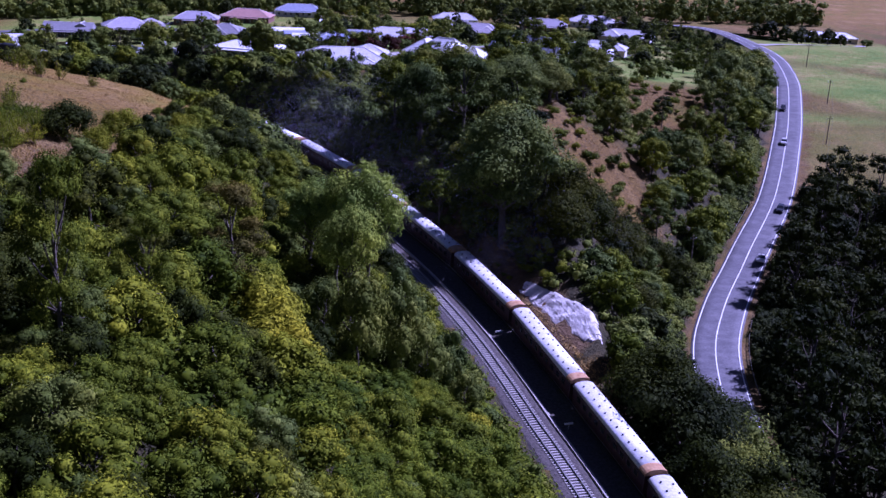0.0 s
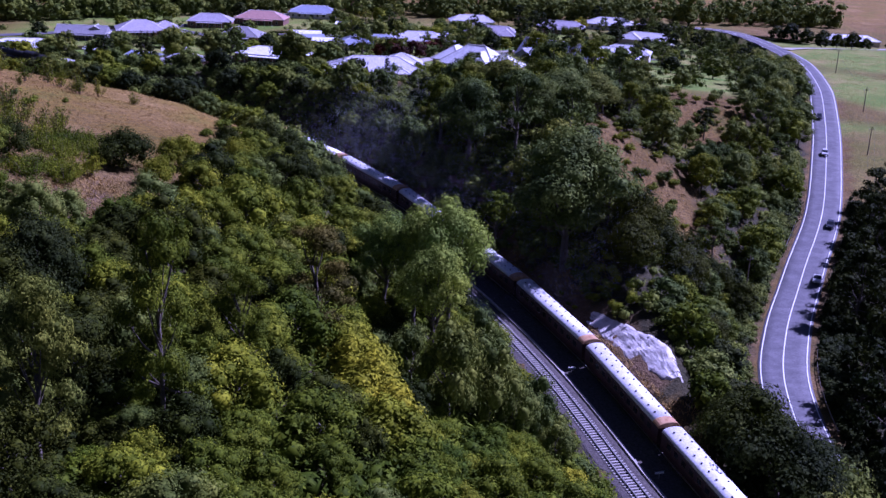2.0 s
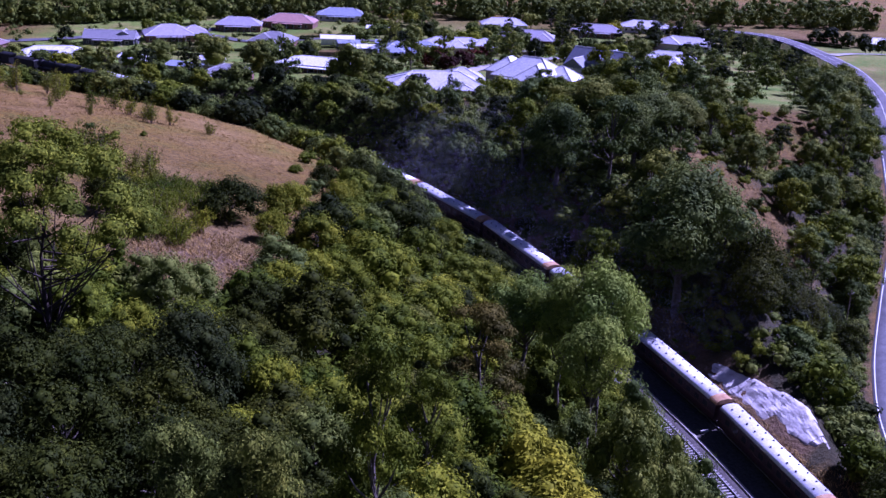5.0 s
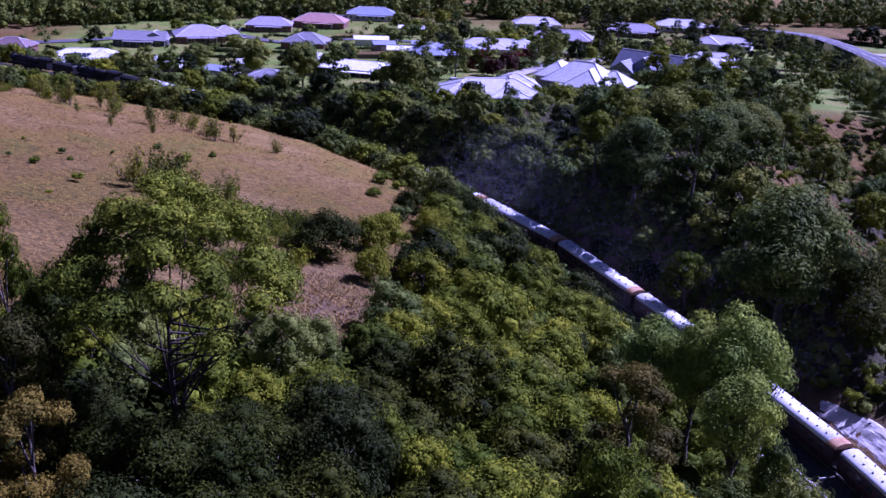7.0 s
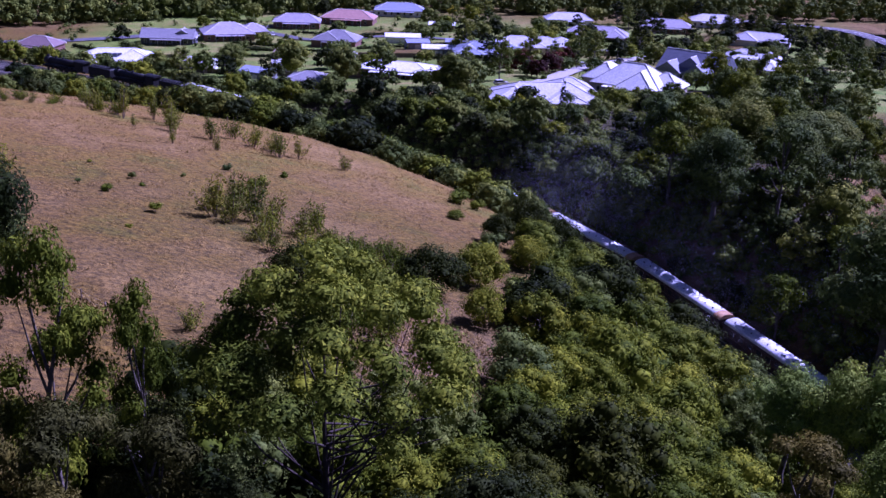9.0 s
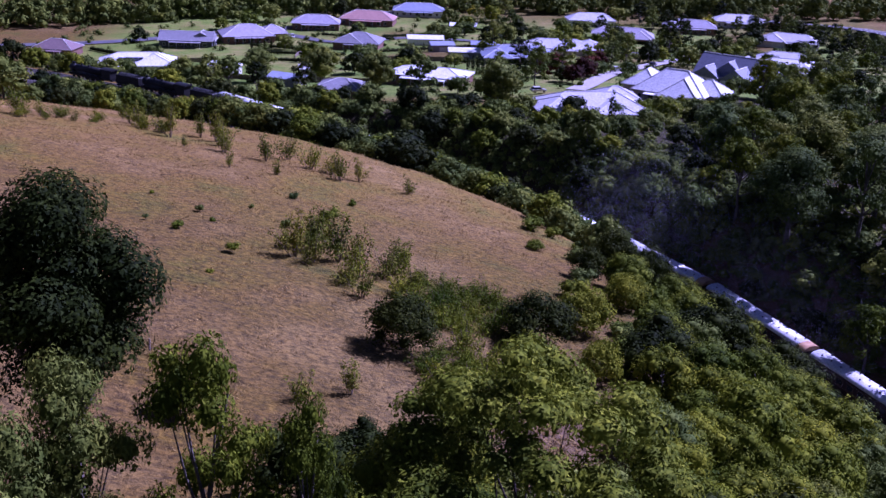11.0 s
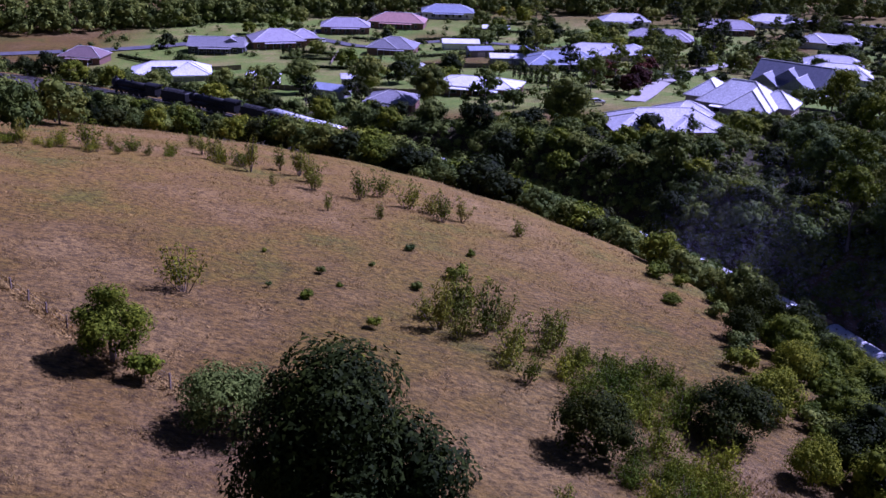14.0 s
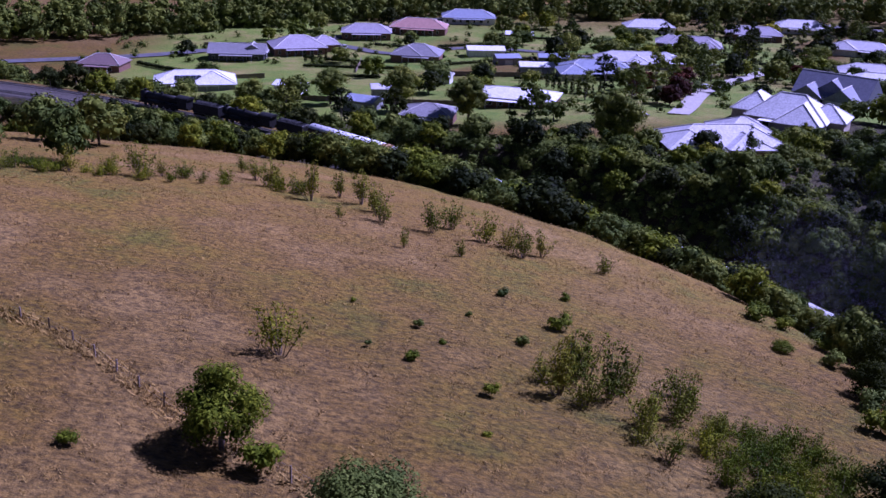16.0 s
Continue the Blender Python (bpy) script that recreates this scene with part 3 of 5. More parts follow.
KNOLL = forms("gum_tree", "tree", "tall eucalyptus with pale trunk and open dark crown", "eucalypts on the knoll", gum, ["gum", "olive", "dark", "gum"], 4, 60, height=17, spread=5.6, n=2200, size=0.62)
SMALLGUM = forms("young_gum_tree", "tree", "young eucalyptus with a thin pale trunk", "young eucalypts", gum, ["gum", "olive", "brown"], 3, 70, height=12, spread=3.6, n=11000, size=0.21, low=0.2)
# Shaded crown sides are put into the dark leaf colour here.
DARKWOOD = forms("casuarina_tree", "tree", "tall feathery tree in the roadside wood, shade put into its dark leaf colour", "dark trees beside the road", gum, ["dark"], 3, 80, height=18, spread=6.0, n=1350, size=0.85, low=0.2)
FAR = forms("village_tree", "tree", "dark leafy garden tree between the village houses", "trees in the village", bushy, ["gum", "dark", "gum", "olive"], 4, 90, height=8, spread=4.2, n=480, size=0.95, limbs=2)
FARTALL = forms("tall_village_tree", "tree", "tall dark tree standing over the village", "tall trees in the village", gum, ["gum", "dark", "gum"], 3, 95, height=14, spread=5.0, n=850, size=0.95, low=0.15)
FARRED = forms("red_leaved_tree", "tree", "dark red leaved garden tree in the village", "red trees in the village", bushy, ["red"], 1, 99, height=7.5, spread=3.8, n=600, size=0.85, limbs=2)
FARYEL = forms("yellow_autumn_tree", "tree", "yellow autumn garden tree beside a house", "yellow trees in the village", bushy, ["yellow"], 1, 98, height=6, spread=2.6, n=600, size=0.6, limbs=2)
SHRUBS = forms("shrub", "shrub", "green shrub on the dry slope", "shrubs", shrub, ["olive", "lime", "grey", "gum", "olive"], 5, 110)
SAPLINGS = forms("sapling", "sapling", "wispy green regrowth standing in dry grass", "saplings in the paddock", sapling, ["yellowish", "olive", "yellowish"], 3, 120, height=3.3, spread=1.7, n=640)
CYPRESS = forms("cypress", "tree", "narrow dark cypress in a garden row", "garden cypresses", cypress, ["dark"], 1, 130)

rng = random.Random(7)
taken = {}


def free(x, y, gap):
    """Whether no plant stands within gap metres; remembers the place."""
    c = 8.0
    i, j = int(x // c), int(y // c)
    for a in (i - 1, i, i + 1):
        for b in (j - 1, j, j + 1):
            for px, py, pg in taken.get((a, b), ()):
                if (px - x) ** 2 + (py - y) ** 2 < (0.5 * (gap + pg)) ** 2:
                    return False
    taken.setdefault((i, j), []).append((x, y, gap))
    return True


def plant(kinds, x, y, scale, gap=0.0, tall=1.0):
    if gap and not free(x, y, gap):
        return None
    return rng.choice(kinds).set(x, y, scale, rng.uniform(0, 6.28), tall)


def sow(tries, x0, x1, y0, y1, allow, kinds, gap, s0, s1):
    """Scatters plants over a stretch of the plan where allow(x, y, rail, road) holds."""
    px = [rng.uniform(x0, x1) for _ in range(tries)]
    py = [rng.uniform(y0, y1) for _ in range(tries)]
    _, dr, ds = lay(px, py)
    for x, y, a, b in zip(px, py, dr, ds):
        if allow(x, y, a, b):
            s = rng.uniform(s0, s1)
            plant(kinds, x, y, s, gap * s, rng.uniform(0.88, 1.15))


def sow_line(y0, y1, step, a0, a1, kinds, s0, s1):
    """A row of plants along the railway's left side, a0 to a1 metres from the track."""
    last = None
    for p, t in zip(RAIL, RAIL_T):
        if y0 < p[1] < y1 and (last is None or math.dist(p, last) > step):
            last, a = p, rng.uniform(a0, a1)
            q = p + np.array((-t[1], t[0])) * a + np.array((rng.uniform(-0.6, 0.6), rng.uniform(-0.6, 0.6)))
            taken.setdefault((int(q[0] // 8), int(q[1] // 8)), []).append((q[0], q[1], 2.5))
            plant(kinds, q[0], q[1], rng.uniform(s0, s1), 0, rng.uniform(0.9, 1.15))


# Darker-leaved slope trees: the crest's shade is put into the leaf colour.
DARKSLOPE = forms("shaded_tree", "tree", "leafy tree on the crest, shade put into its dark leaf colour", "dark trees on the crest", bushy, ["deep", "dark", "deep", "deep"], 4, 20, height=9.0, spread=3.9, n=6300, size=0.225)
LUSH = forms("lush_bush", "bush", "dense bright green bush on the bank above the railway", "bright bushes on the bank", bushy, ["lush", "lush", "olive"], 3, 25, height=5.4, spread=3.3, n=4200, size=0.26)
GREYSLOPE = forms("grey_slope_tree", "tree", "grey-green small-leaved tree on the wooded hill slope", "grey trees on the hill slope", bushy, ["grey", "gum"], 2, 35, height=8.0, spread=3.6, n=4600, size=0.23)


def stand(kind, x, y, top, width, lean=0.0):
    """Sets one plant so that its crown ends at height top (metres above sea) and is width metres wide."""
    form, high, wide = kind
    s = width / wide
    return form.set(x, y, s, x * 1.7 + lean, (top - ground(x, y)) / (high * s))


def keep_off(x, y, gap):
    taken.setdefault((int(x // 8), int(y // 8)), []).append((x, y, gap))


# trees that stand apart
LANDMARK = Plant("spreading_gum_tree", "tree", "broad spreading eucalyptus at the paddock's edge with bare lower limbs", "", umbrella(5, "landmark"))
LANDMARK.set(-56.3, 98.8, 1.0, 0.0)
keep_off(-56.3, 98.8, 4)
BIGDARK = Plant("large_dark_tree", "tree", "tall dense dark green tree standing in dry grass", "", bushy(6, "deep", height=23.4, spread=4.5, n=36000, size=0.24, high=True, band=(0.665, 0.19), fat=1.3))
BIGDARK.set(-79.3, 104.0, 1.0, 0.0)
keep_off(-79.3, 104.0, 5)
LONE = Plant("round_paddock_tree", "tree", "small round green tree on the fence line", "", bushy(8, "olive", height=6.6, spread=2.75, n=8500, size=0.22))
LONE.set(-100.3, 140.5, 1.0, 0.4)
GREYBUSH = Plant("grey_paddock_bush", "bush", "silvery grey-green bush on the fence line", "", bushy(9, "grey", height=4.8, spread=3.1, n=6500, size=0.22))
GREYBUSH.set(-90.3, 133.2, 1.05, 0.4)
for x, y, s, k in ((-97.4, 138.4, 0.95, 1), (-109.3, 137.6, 0.5, 0), (-78.5, 121, 1.25, 1), (-112.5, 133.5, 0.3, 0)):
    SHRUBS[k].set(x, y, s, 0.3)
for x, y, top, width, k in ((-70.3, 95.8, 68.6, 7.0, 1), (-66.0, 96.9, 65.6, 4.6, 1), (-75.6, 95.2, 67.4, 7.2, 0), (-78.0, 90.5, 67.8, 7.4, 0), (-73.2, 91.4, 63.6, 6.0, 2), (-68.2, 90.6, 61.6, 7.0, 2), (-63.8, 91.8, 60.4, 6.6, 2), (-71.5, 85.5, 61.6, 7.0, 2), (-66.0, 84.6, 60.6, 7.2, 2), (-61.0, 86.4, 58.4, 6.4, 2)):
    stand((SMALLGUM[k], 12.0, 7.4), x, y, top, width)
    keep_off(x, y, 4)
for x, y, top, width, k in ((-31.0, 82.6, 59.2, 7.4, 1), (-36.6, 73.0, 57.6, 7.0, 0), (-23.4, 115.4, 48.2, 9.0, 2), (-41.5, 77.0, 56.0, 6.0, 0), (-28.0, 97.5, 50.0, 6.0, 1)):
    stand((SMALLGUM[k], 12.0, 7.4), x, y, top, width)
    keep_off(x, y, 2)

PADDOCKBUSH = forms("large_paddock_bush", "bush", "large rounded dark green bush at the paddock's edge", "bushes at the paddock's edge", bushy, ["deep", "olive"], 2, 150, height=5.0, spread=3.2, n=6500, size=0.23)
for x, y, top, width, k in ((-64.6, 140.4, 52.2, 6.6, 0), (-52.6, 148.2, 49.6, 8.0, 0), (-47.4, 155.4, 47.6, 6.0, 1), (-44.9, 176.3, 44.2, 4.8, 0), (-40.6, 185.6, 43.4, 6.4, 0), (-36.4, 183.6, 42.0, 6.4, 0), (-50.4, 187.4, 41.0, 2.6, 1), (-41.5, 168.0, 44.6, 5.6, 1), (-47.0, 143.5, 47.6, 4.6, 1)):
    stand((PADDOCKBUSH[k], 4.9, 6.9), x, y, top, width)
    keep_off(x, y, width * 0.8)

# pale trees beside the cutting, yellow bushes on the rib below them
for x, y, top, width, k in ((-9.6, 134.0, 45.0, 10.5, 0), (-17.6, 138.5, 42.0, 9.0, 0), (-13.8, 135.5, 43.6, 8.5, 0), (-11.4, 127.0, 42.0, 9.0, 0)):
    stand((WILLOW[k], 18.6, 12.2), x, y, top, width)
    keep_off(x, y, 3)
for x, y, s in ((-22.6, 124.6, 0.95), (-21.2, 119.6, 1.0), (-20.4, 114.4, 1.1), (-18.6, 110.2, 1.15), (-17.2, 106.0, 1.15), (-15.4, 102.6, 1.1), (-14.6, 98.6, 1.15), (-12.4, 95.2, 1.0), (-11.4, 90.6, 0.95), (-17.8, 101.6, 0.8), (-10.2, 86.0, 0.8)):
    YELLOW[0 if s > 1.0 else 1].set(x, y, s, x * 3)
    keep_off(x, y, 4.6)
YELLOW[0].set(4.6, 117.0, 0.62, 1.0)
YELLOW[0].set(-43.0, 78.6, 0.75, 2.0)
for x, y, s in ((4.6, 117.0, 3.0), (-43.0, 78.6, 4.0)):
    keep_off(x, y, s)
for x, y, top, width in ((-9.2, 115.4, 39.4, 8.0), (-4.6, 121.5, 35.0, 7.5), (-5.0, 133.4, 33.5, 7.0), (1.2, 128.5, 27.0, 6.0), (-1.5, 124.0, 29.5, 6.0), (3.6, 123.0, 23.8, 4.6), (-13.6, 118.6, 37.0, 6.5)):
    stand((GREYSLOPE[0 if x > -6 else 1], 7.4, 7.6), x, y, top, width)
    keep_off(x, y, 5)

# hill slope woods and the belt along the railway
GULLY = curve([(-24.5, 116), (-22.7, 105.5), (-22.1, 91), (-20.8, 80), (-19.5, 66)])


def off_gully(x, y):
    return ((GULLY[:, 0] - x) ** 2 + (GULLY[:, 1] - y) ** 2).min() > 1.7 ** 2


def in_patch(x, y):
    """The bare earth opening beneath the spreading tree."""
    return (x + 52.4) ** 2 / 52 + (y - 129) ** 2 / 140 < 1


def woods_at(x, y, a):
    return (21.5 if y < 150 else 14.5) < a < forest_edge(y) - 3 and off_gully(x, y) and not in_patch(x, y) and not (x + 79) ** 2 + (y - 104) ** 2 < 60


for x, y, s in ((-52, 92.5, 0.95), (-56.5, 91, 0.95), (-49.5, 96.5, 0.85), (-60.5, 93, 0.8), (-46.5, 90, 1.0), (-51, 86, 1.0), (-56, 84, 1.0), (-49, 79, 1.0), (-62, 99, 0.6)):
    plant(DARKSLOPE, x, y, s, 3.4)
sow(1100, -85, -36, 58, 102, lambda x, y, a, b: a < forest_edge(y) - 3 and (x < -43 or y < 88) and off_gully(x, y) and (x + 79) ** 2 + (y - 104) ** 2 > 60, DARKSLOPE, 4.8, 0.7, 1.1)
# bright thicket between the rib and the railway, mixed woods beyond the gully
sow(700, -13, 16, 60, 122, lambda x, y, a, b: 19 < a and x > -11.5 + 0.25 * max(0, 95 - y), LUSH, 3.9, 0.55, 1.1)
sow(500, -46, -20, 58, 104, lambda x, y, a, b: woods_at(x, y, a), [SLOPE[1], SLOPE[4], SLOPE[0], GREYSLOPE[1], SLOPE[2], LUSH[0]], 4.6, 0.5, 1.0)
sow(1500, -46, -16, 98, 150, lambda x, y, a, b: woods_at(x, y, a), [SLOPE[0], SLOPE[4], SLOPE[2], SLOPE[1], GREYSLOPE[0], GREYSLOPE[1]], 5.0, 0.6, 1.2)
sow(2600, -85, 22, 56, 178, lambda x, y, a, b: woods_at(x, y, a), [SLOPE[0], SLOPE[2], SLOPE[4], SLOPE[5], GREYSLOPE[0]], 4.9, 0.45, 1.1)
# the same woods go on beneath the start of the flight
sow(700, -100, 30, -50, 58, lambda x, y, a, b: 16 < a < 125, SLOPE, 8.5, 0.9, 1.25)
sow_line(80, 165, 2.1, 12.9, 15.0, SHRUBS, 0.7, 1.25)
sow_line(84, 160, 2.4, 15.5, 20.0, SHRUBS, 1.2, 1.8)
sow_line(165, 190, 2.5, 13.4, 16.5, BELT, 0.5, 0.7)
sow_line(190, 230, 2.4, 13.6, 16.2, BELT, 0.75, 0.95)
sow_line(230, 264, 2.0, 13.2, 15.5, BELT, 1.15, 1.4)
sow_line(264, 308, 2.3, 13.2, 16.0, BELT, 1.1, 1.4)
sow_line(308, 345, 2.4, 13.2, 16.0, BELT, 0.75, 1.0)
sow_line(240, 312, 3.4, 16.5, 21, BELT, 0.85, 1.1)
sow(900, -150, 20, 165, 244, lambda x, y, a, b: 14 < a < forest_edge(y) - 3, BELT[:3] + GREYSLOPE, 4.6, 0.5, 0.85)
sow(700, -150, -30, 240, 318, lambda x, y, a, b: 13.5 < a < forest_edge(y) - 3, BELT, 4.4, 0.75, 1.05)
sow(500, -70, 10, 90, 200, lambda x, y, a, b: forest_edge(y) - 7 < a < forest_edge(y) + 3 and not in_patch(x, y), SHRUBS, 2.7, 0.6, 1.2)
# knoll and cutting on the far side
RIGHTBANK = forms("bank_tree", "tree", "dense rounded dark green tree between railway and road", "trees between railway and road", bushy, ["deep", "deep", "dark", "gum"], 4, 170, height=13.4, spread=6.6, n=7500, size=0.42)
SCRUB = forms("scrub_bush", "bush", "dense dark green scrub bush on the cutting bank", "scrub on the banks", bushy, ["gum", "olive", "dark", "grey"], 4, 140, height=4.6, spread=2.9, n=760, size=0.56, limbs=2)
ROUND = forms("roadside_tree", "tree", "rounded eucalyptus with a full green crown above the road", "trees on the knoll and roadside", bushy, ["gum", "olive", "gum", "grey"], 4, 180, height=12.5, spread=5.2, n=2300, size=0.55, limbs=5)
road_x = lambda y: np.interp(y, ROAD[:, 1], ROAD[:, 0])
in_glade = lambda x, y: (20 < x < 46 and 205 < y < 262) or (48 < x < road_x(y) - 27 and 286 < y < 378)
KNOLLBIG = forms("broad_gum_tree", "tree", "broad tall eucalyptus with many rising limbs beside the cutting", "broad eucalypts on the knoll", bushy, ["gum", "grey"], 2, 65, height=21.0, spread=7.8, n=15000, size=0.42, high=True, band=(0.60, 0.26), fat=1.15)
for x, y, top, width, k in ((10.5, 187.5, 43.4, 22.0, 1), (0.5, 242.0, 45.6, 19.0, 0), (-6.0, 229.0, 44.0, 15.0, 1), (9.0, 232.0, 43.0, 15.0, 0), (14.0, 248.0, 43.5, 16.0, 1), (24.0, 262.0, 40.0, 14.0, 0), (16.0, 202.0, 33.0, 9.0, 0)):
    stand((KNOLLBIG[k], 19.6, 16.5), x, y, top, width)
    keep_off(x, y, 7)
for x, y, s in ((-1, 200, 0.75), (3, 222, 1.0), (-4, 240, 1.0), (-12, 240, 0.85), (14, 268, 0.95), (34, 276, 0.8)):
    plant(KNOLL, x, y, s, 5.0)
sow(500, -12, 110, 186, 335, lambda x, y, a, b: a < -14 and b > 13 and not in_glade(x, y) and not (x < 14 and y > 292), KNOLL[:2] + ROUND, 7.5, 0.55, 0.9)
for x, y, s in ((33, 119, 1.5), (38, 126, 1.9), (41, 133, 1.9), (39.5, 115, 1.9), (43, 121, 1.9), (36, 134, 1.8), (41.5, 142, 1.7), (31.5, 128, 1.9), (44, 111, 1.9), (37, 109, 1.6), (29.5, 134.5, 1.75), (32.5, 140.5, 1.6), (28.5, 142, 1.0), (32, 149, 1.1), (33, 145, 1.2), (37, 152, 1.2), (41, 150, 1.3), (42, 158, 1.0), (38, 163, 0.9)):
    plant(RIGHTBANK, x, y, s * 0.56, 3.5)
sow(200, 24, 44, 100, 176, lambda x, y, a, b: a < -8.5 and b > 7.5 and x > 26, BELT, 4.8, 0.7, 1.1)
sow(700, -14, 62, 160, 216, lambda x, y, a, b: a < (-15.5 if y < 192 else -13) and b > 10, RIGHTBANK[:2] + BELT, 4.6, 0.5, 0.75)
sow(1000, -70, 110, 110, 335, lambda x, y, a, b: a < -6.8 and not (a > -14 and 140 < y < 178) and b > 8.5 and not in_glade(x, y) and not (a > -14.5 and 144 < y < 184) and not (a > -9.5 and 140 < y < 192), SCRUB, 4.7, 0.65, 1.25)
sow(600, 10, 80, 205, 340, lambda x, y, a, b: in_glade(x, y) and b > 12, SHRUBS, 2.8, 0.5, 1.6)
sow(260, 8, 36, 146, 182, lambda x, y, a, b: -20 < a < -14.2, SHRUBS, 2.0, 0.5, 0.8)
sow(420, 0, 24, 172, 202, lambda x, y, a, b: -15 < a < -8.5, SHRUBS, 2.2, 0.5, 1.0)
sow(200, 0, 30, 172, 196, lambda x, y, a, b: -7.6 < a < -5.6, SHRUBS, 2.6, 0.25, 0.5)
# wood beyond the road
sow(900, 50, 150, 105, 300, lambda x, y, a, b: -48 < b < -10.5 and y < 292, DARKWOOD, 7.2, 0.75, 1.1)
sow(700, 56, 140, 225, 480, lambda x, y, a, b: 8.5 < b < 26, ROUND, 5.6, 0.65, 1.05)
plant(KNOLL, 60, 305, 0.55)
sow(160, 40, 140, 450, 640, lambda x, y, a, b: 11 < b < 30, FARTALL, 5.5, 0.5, 0.8)
for k in range(len(ROAD)):
    if ROAD[k, 1] > 500 and k % 7 == 0 and ROAD[k, 0] > 60:
        FARTALL[k % 3].set(ROAD[k, 0] - ROAD_T[k, 1] * 16, ROAD[k, 1] + ROAD_T[k, 0] * 16, 0.5 + 0.08 * (k % 4), k)
# belt between the railway and the village
sow(1600, -330, -5, 235, 480, lambda x, y, a, b: -(26 if x < -60 else 40) < a < -8 and not (x > -56 and y > 284), BELT, 5.6, 0.75, 1.2)
sow(2400, -300, -110, 300, 420, lambda x, y, a, b: 16 < a < 32, BELT, 6.4, 0.65, 0.9)
for x, y, s in ((-148, 258, 1.35), (-152, 266, 1.1), (-156, 256, 1.2)):
    BELT[2].set(x, y, s, x)
for x, y, s in ((-72, 318, 1.0), (-91, 331, 0.9), (-104, 345, 0.85), (-118, 352, 0.8), (-52, 300, 0.95), (-134, 362, 0.9), (14, 322, 0.7)):
    plant(FARTALL, x, y, s, 3)

# paddock regrowth
for x, y, s in ((-129.3, 220.2, 1.35), (-113.1, 228, 1.2), (-106.7, 222.8, 1.35), (-100, 225.8, 1.3), (-97.5, 219.5, 1.2), (-96.2, 213.6, 1.1), (-89.5, 212.1, 1.15), (-87.4, 217, 1.15), (-82.9, 210.8, 1.2), (-79.6, 210.5, 1.05), (-77.9, 207.4, 1.2), (-75.4, 210.2, 0.9), (-67.7, 206.3, 0.85), (-85.6, 199.4, 0.65), (-99.4, 157.4, 1.25), (-101.4, 211.1, 0.5), (-92.4, 200.4, 0.6), (-119.8, 240.4, 0.8), (-116.5, 234, 0.9), (-103.5, 229.5, 1.0), (-137.8, 216.6, 0.9), (-67.7, 129.3, 0.8), (-71, 126.5, 0.7)):
    rng.choice(SAPLINGS).set(x, y, s * 1.35, rng.uniform(0, 6))

for x, y, s in ((-76.9, 160.1, 1.2), (-75.4, 163.5, 1.15), (-73.9, 166, 1.1), (-74.8, 158.6, 1.0), (-72.6, 160.9, 1.25), (-71.0, 163.4, 0.95), (-69.9, 156.8, 1.1), (-70.8, 153.6, 0.9), (-67.2, 159.0, 1.0), (-66.2, 164.5, 0.8), (-65.8, 161.6, 0.95), (-76.2, 165.6, 0.8), (-69.2, 151.2, 0.8), (-78.2, 162.5, 0.7), (-64.4, 157.6, 0.7)):
    rng.choice(SAPLINGS).set(x, y, s * 1.4, rng.uniform(0, 6))
REGROWTH = forms("regrowth_bush", "bush", "bright green feathery regrowth at the paddock's edge", "regrowth at the paddock's edge", sapling, ["lush", "lime"], 2, 126, height=2.7, spread=1.9, n=1100, stems=13)
sow(420, -70, -50, 128, 162, lambda x, y, a, b: (x + 60.5) ** 2 / 36 + (y - 153) ** 2 / 40 < 1 or (x + 58.5) ** 2 / 26 + (y - 138) ** 2 / 26 < 1, REGROWTH, 1.5, 0.8, 1.25)
for x, y, s in ((-81, 185.1, 0.46), (-74.1, 188.8, 0.4), (-89.1, 170.2, 0.34), (-79.5, 170.6, 0.42), (-75.6, 177.4, 0.75), (-89.1, 161.2, 0.42), (-82.6, 157, 0.45), (-86.8, 166.3, 0.26), (-84.5, 176, 0.24), (-93, 163, 0.22), (-95.5, 174, 0.2), (-83.0, 149.0, 0.24)):
    SHRUBS[rng.randrange(5)].set(x, y, s * 1.15, rng.uniform(0, 6))
for x, y, top, width, k in ((-141.0, 224.0, 55.2, 8.0, 2), (-152.0, 222.0, 54.0, 7.0, 2), (-159.0, 228.0, 54.0, 7.0, 0)):
    stand((BELT[k], 7.0, 8.0), x, y, top, width)
sow(420, -165, -108, 200, 236, lambda x, y, a, b: abs(y - 216.6 - 0.45 * (x + 137.8)) < 3.6 and (x < -124 or rng.random() < 0.4), REGROWTH + SAPLINGS[:1], 2.0, 0.6, 1.2)


# ---- undergrowth ----
def undergrowth(name, seed, count, x0, x1, y0, y1, keep, leaf, label, r0=0.8, r1=1.7, beside=None):
    """A low thicket over a stretch of the plan, or beside a line: (line, tangent, from, to)."""
    r = np.random.default_rng(seed)
    if beside:
        line, tan, a0, a1 = beside
        k = np.flatnonzero((line[:, 1] > y0) & (line[:, 1] < y1))
        k, o = r.choice(k, count), r.uniform(a0, a1, count)
        x, y = line[k, 0] - tan[k, 1] * o + r.normal(0, 0.5, count), line[k, 1] + tan[k, 0] * o + r.normal(0, 0.5, count)
    else:
        x, y = r.uniform(x0, x1, count), r.uniform(y0, y1, count)
    z, dr, ds = lay(x, y)
    ok = keep(x, y, dr, ds)
    x, y, z = x[ok], y[ok], z[ok]
    rad = r.uniform(r0, r1, len(x))
    c = np.c_[x, y, z + 0.35 * rad, rad]
    tagged(new(name, leaf_mesh(name, r, c, len(c) * 36, 0.5, LEAF[leaf], 0.9, core=0.62)), label, "undergrowth", kind="stuff")


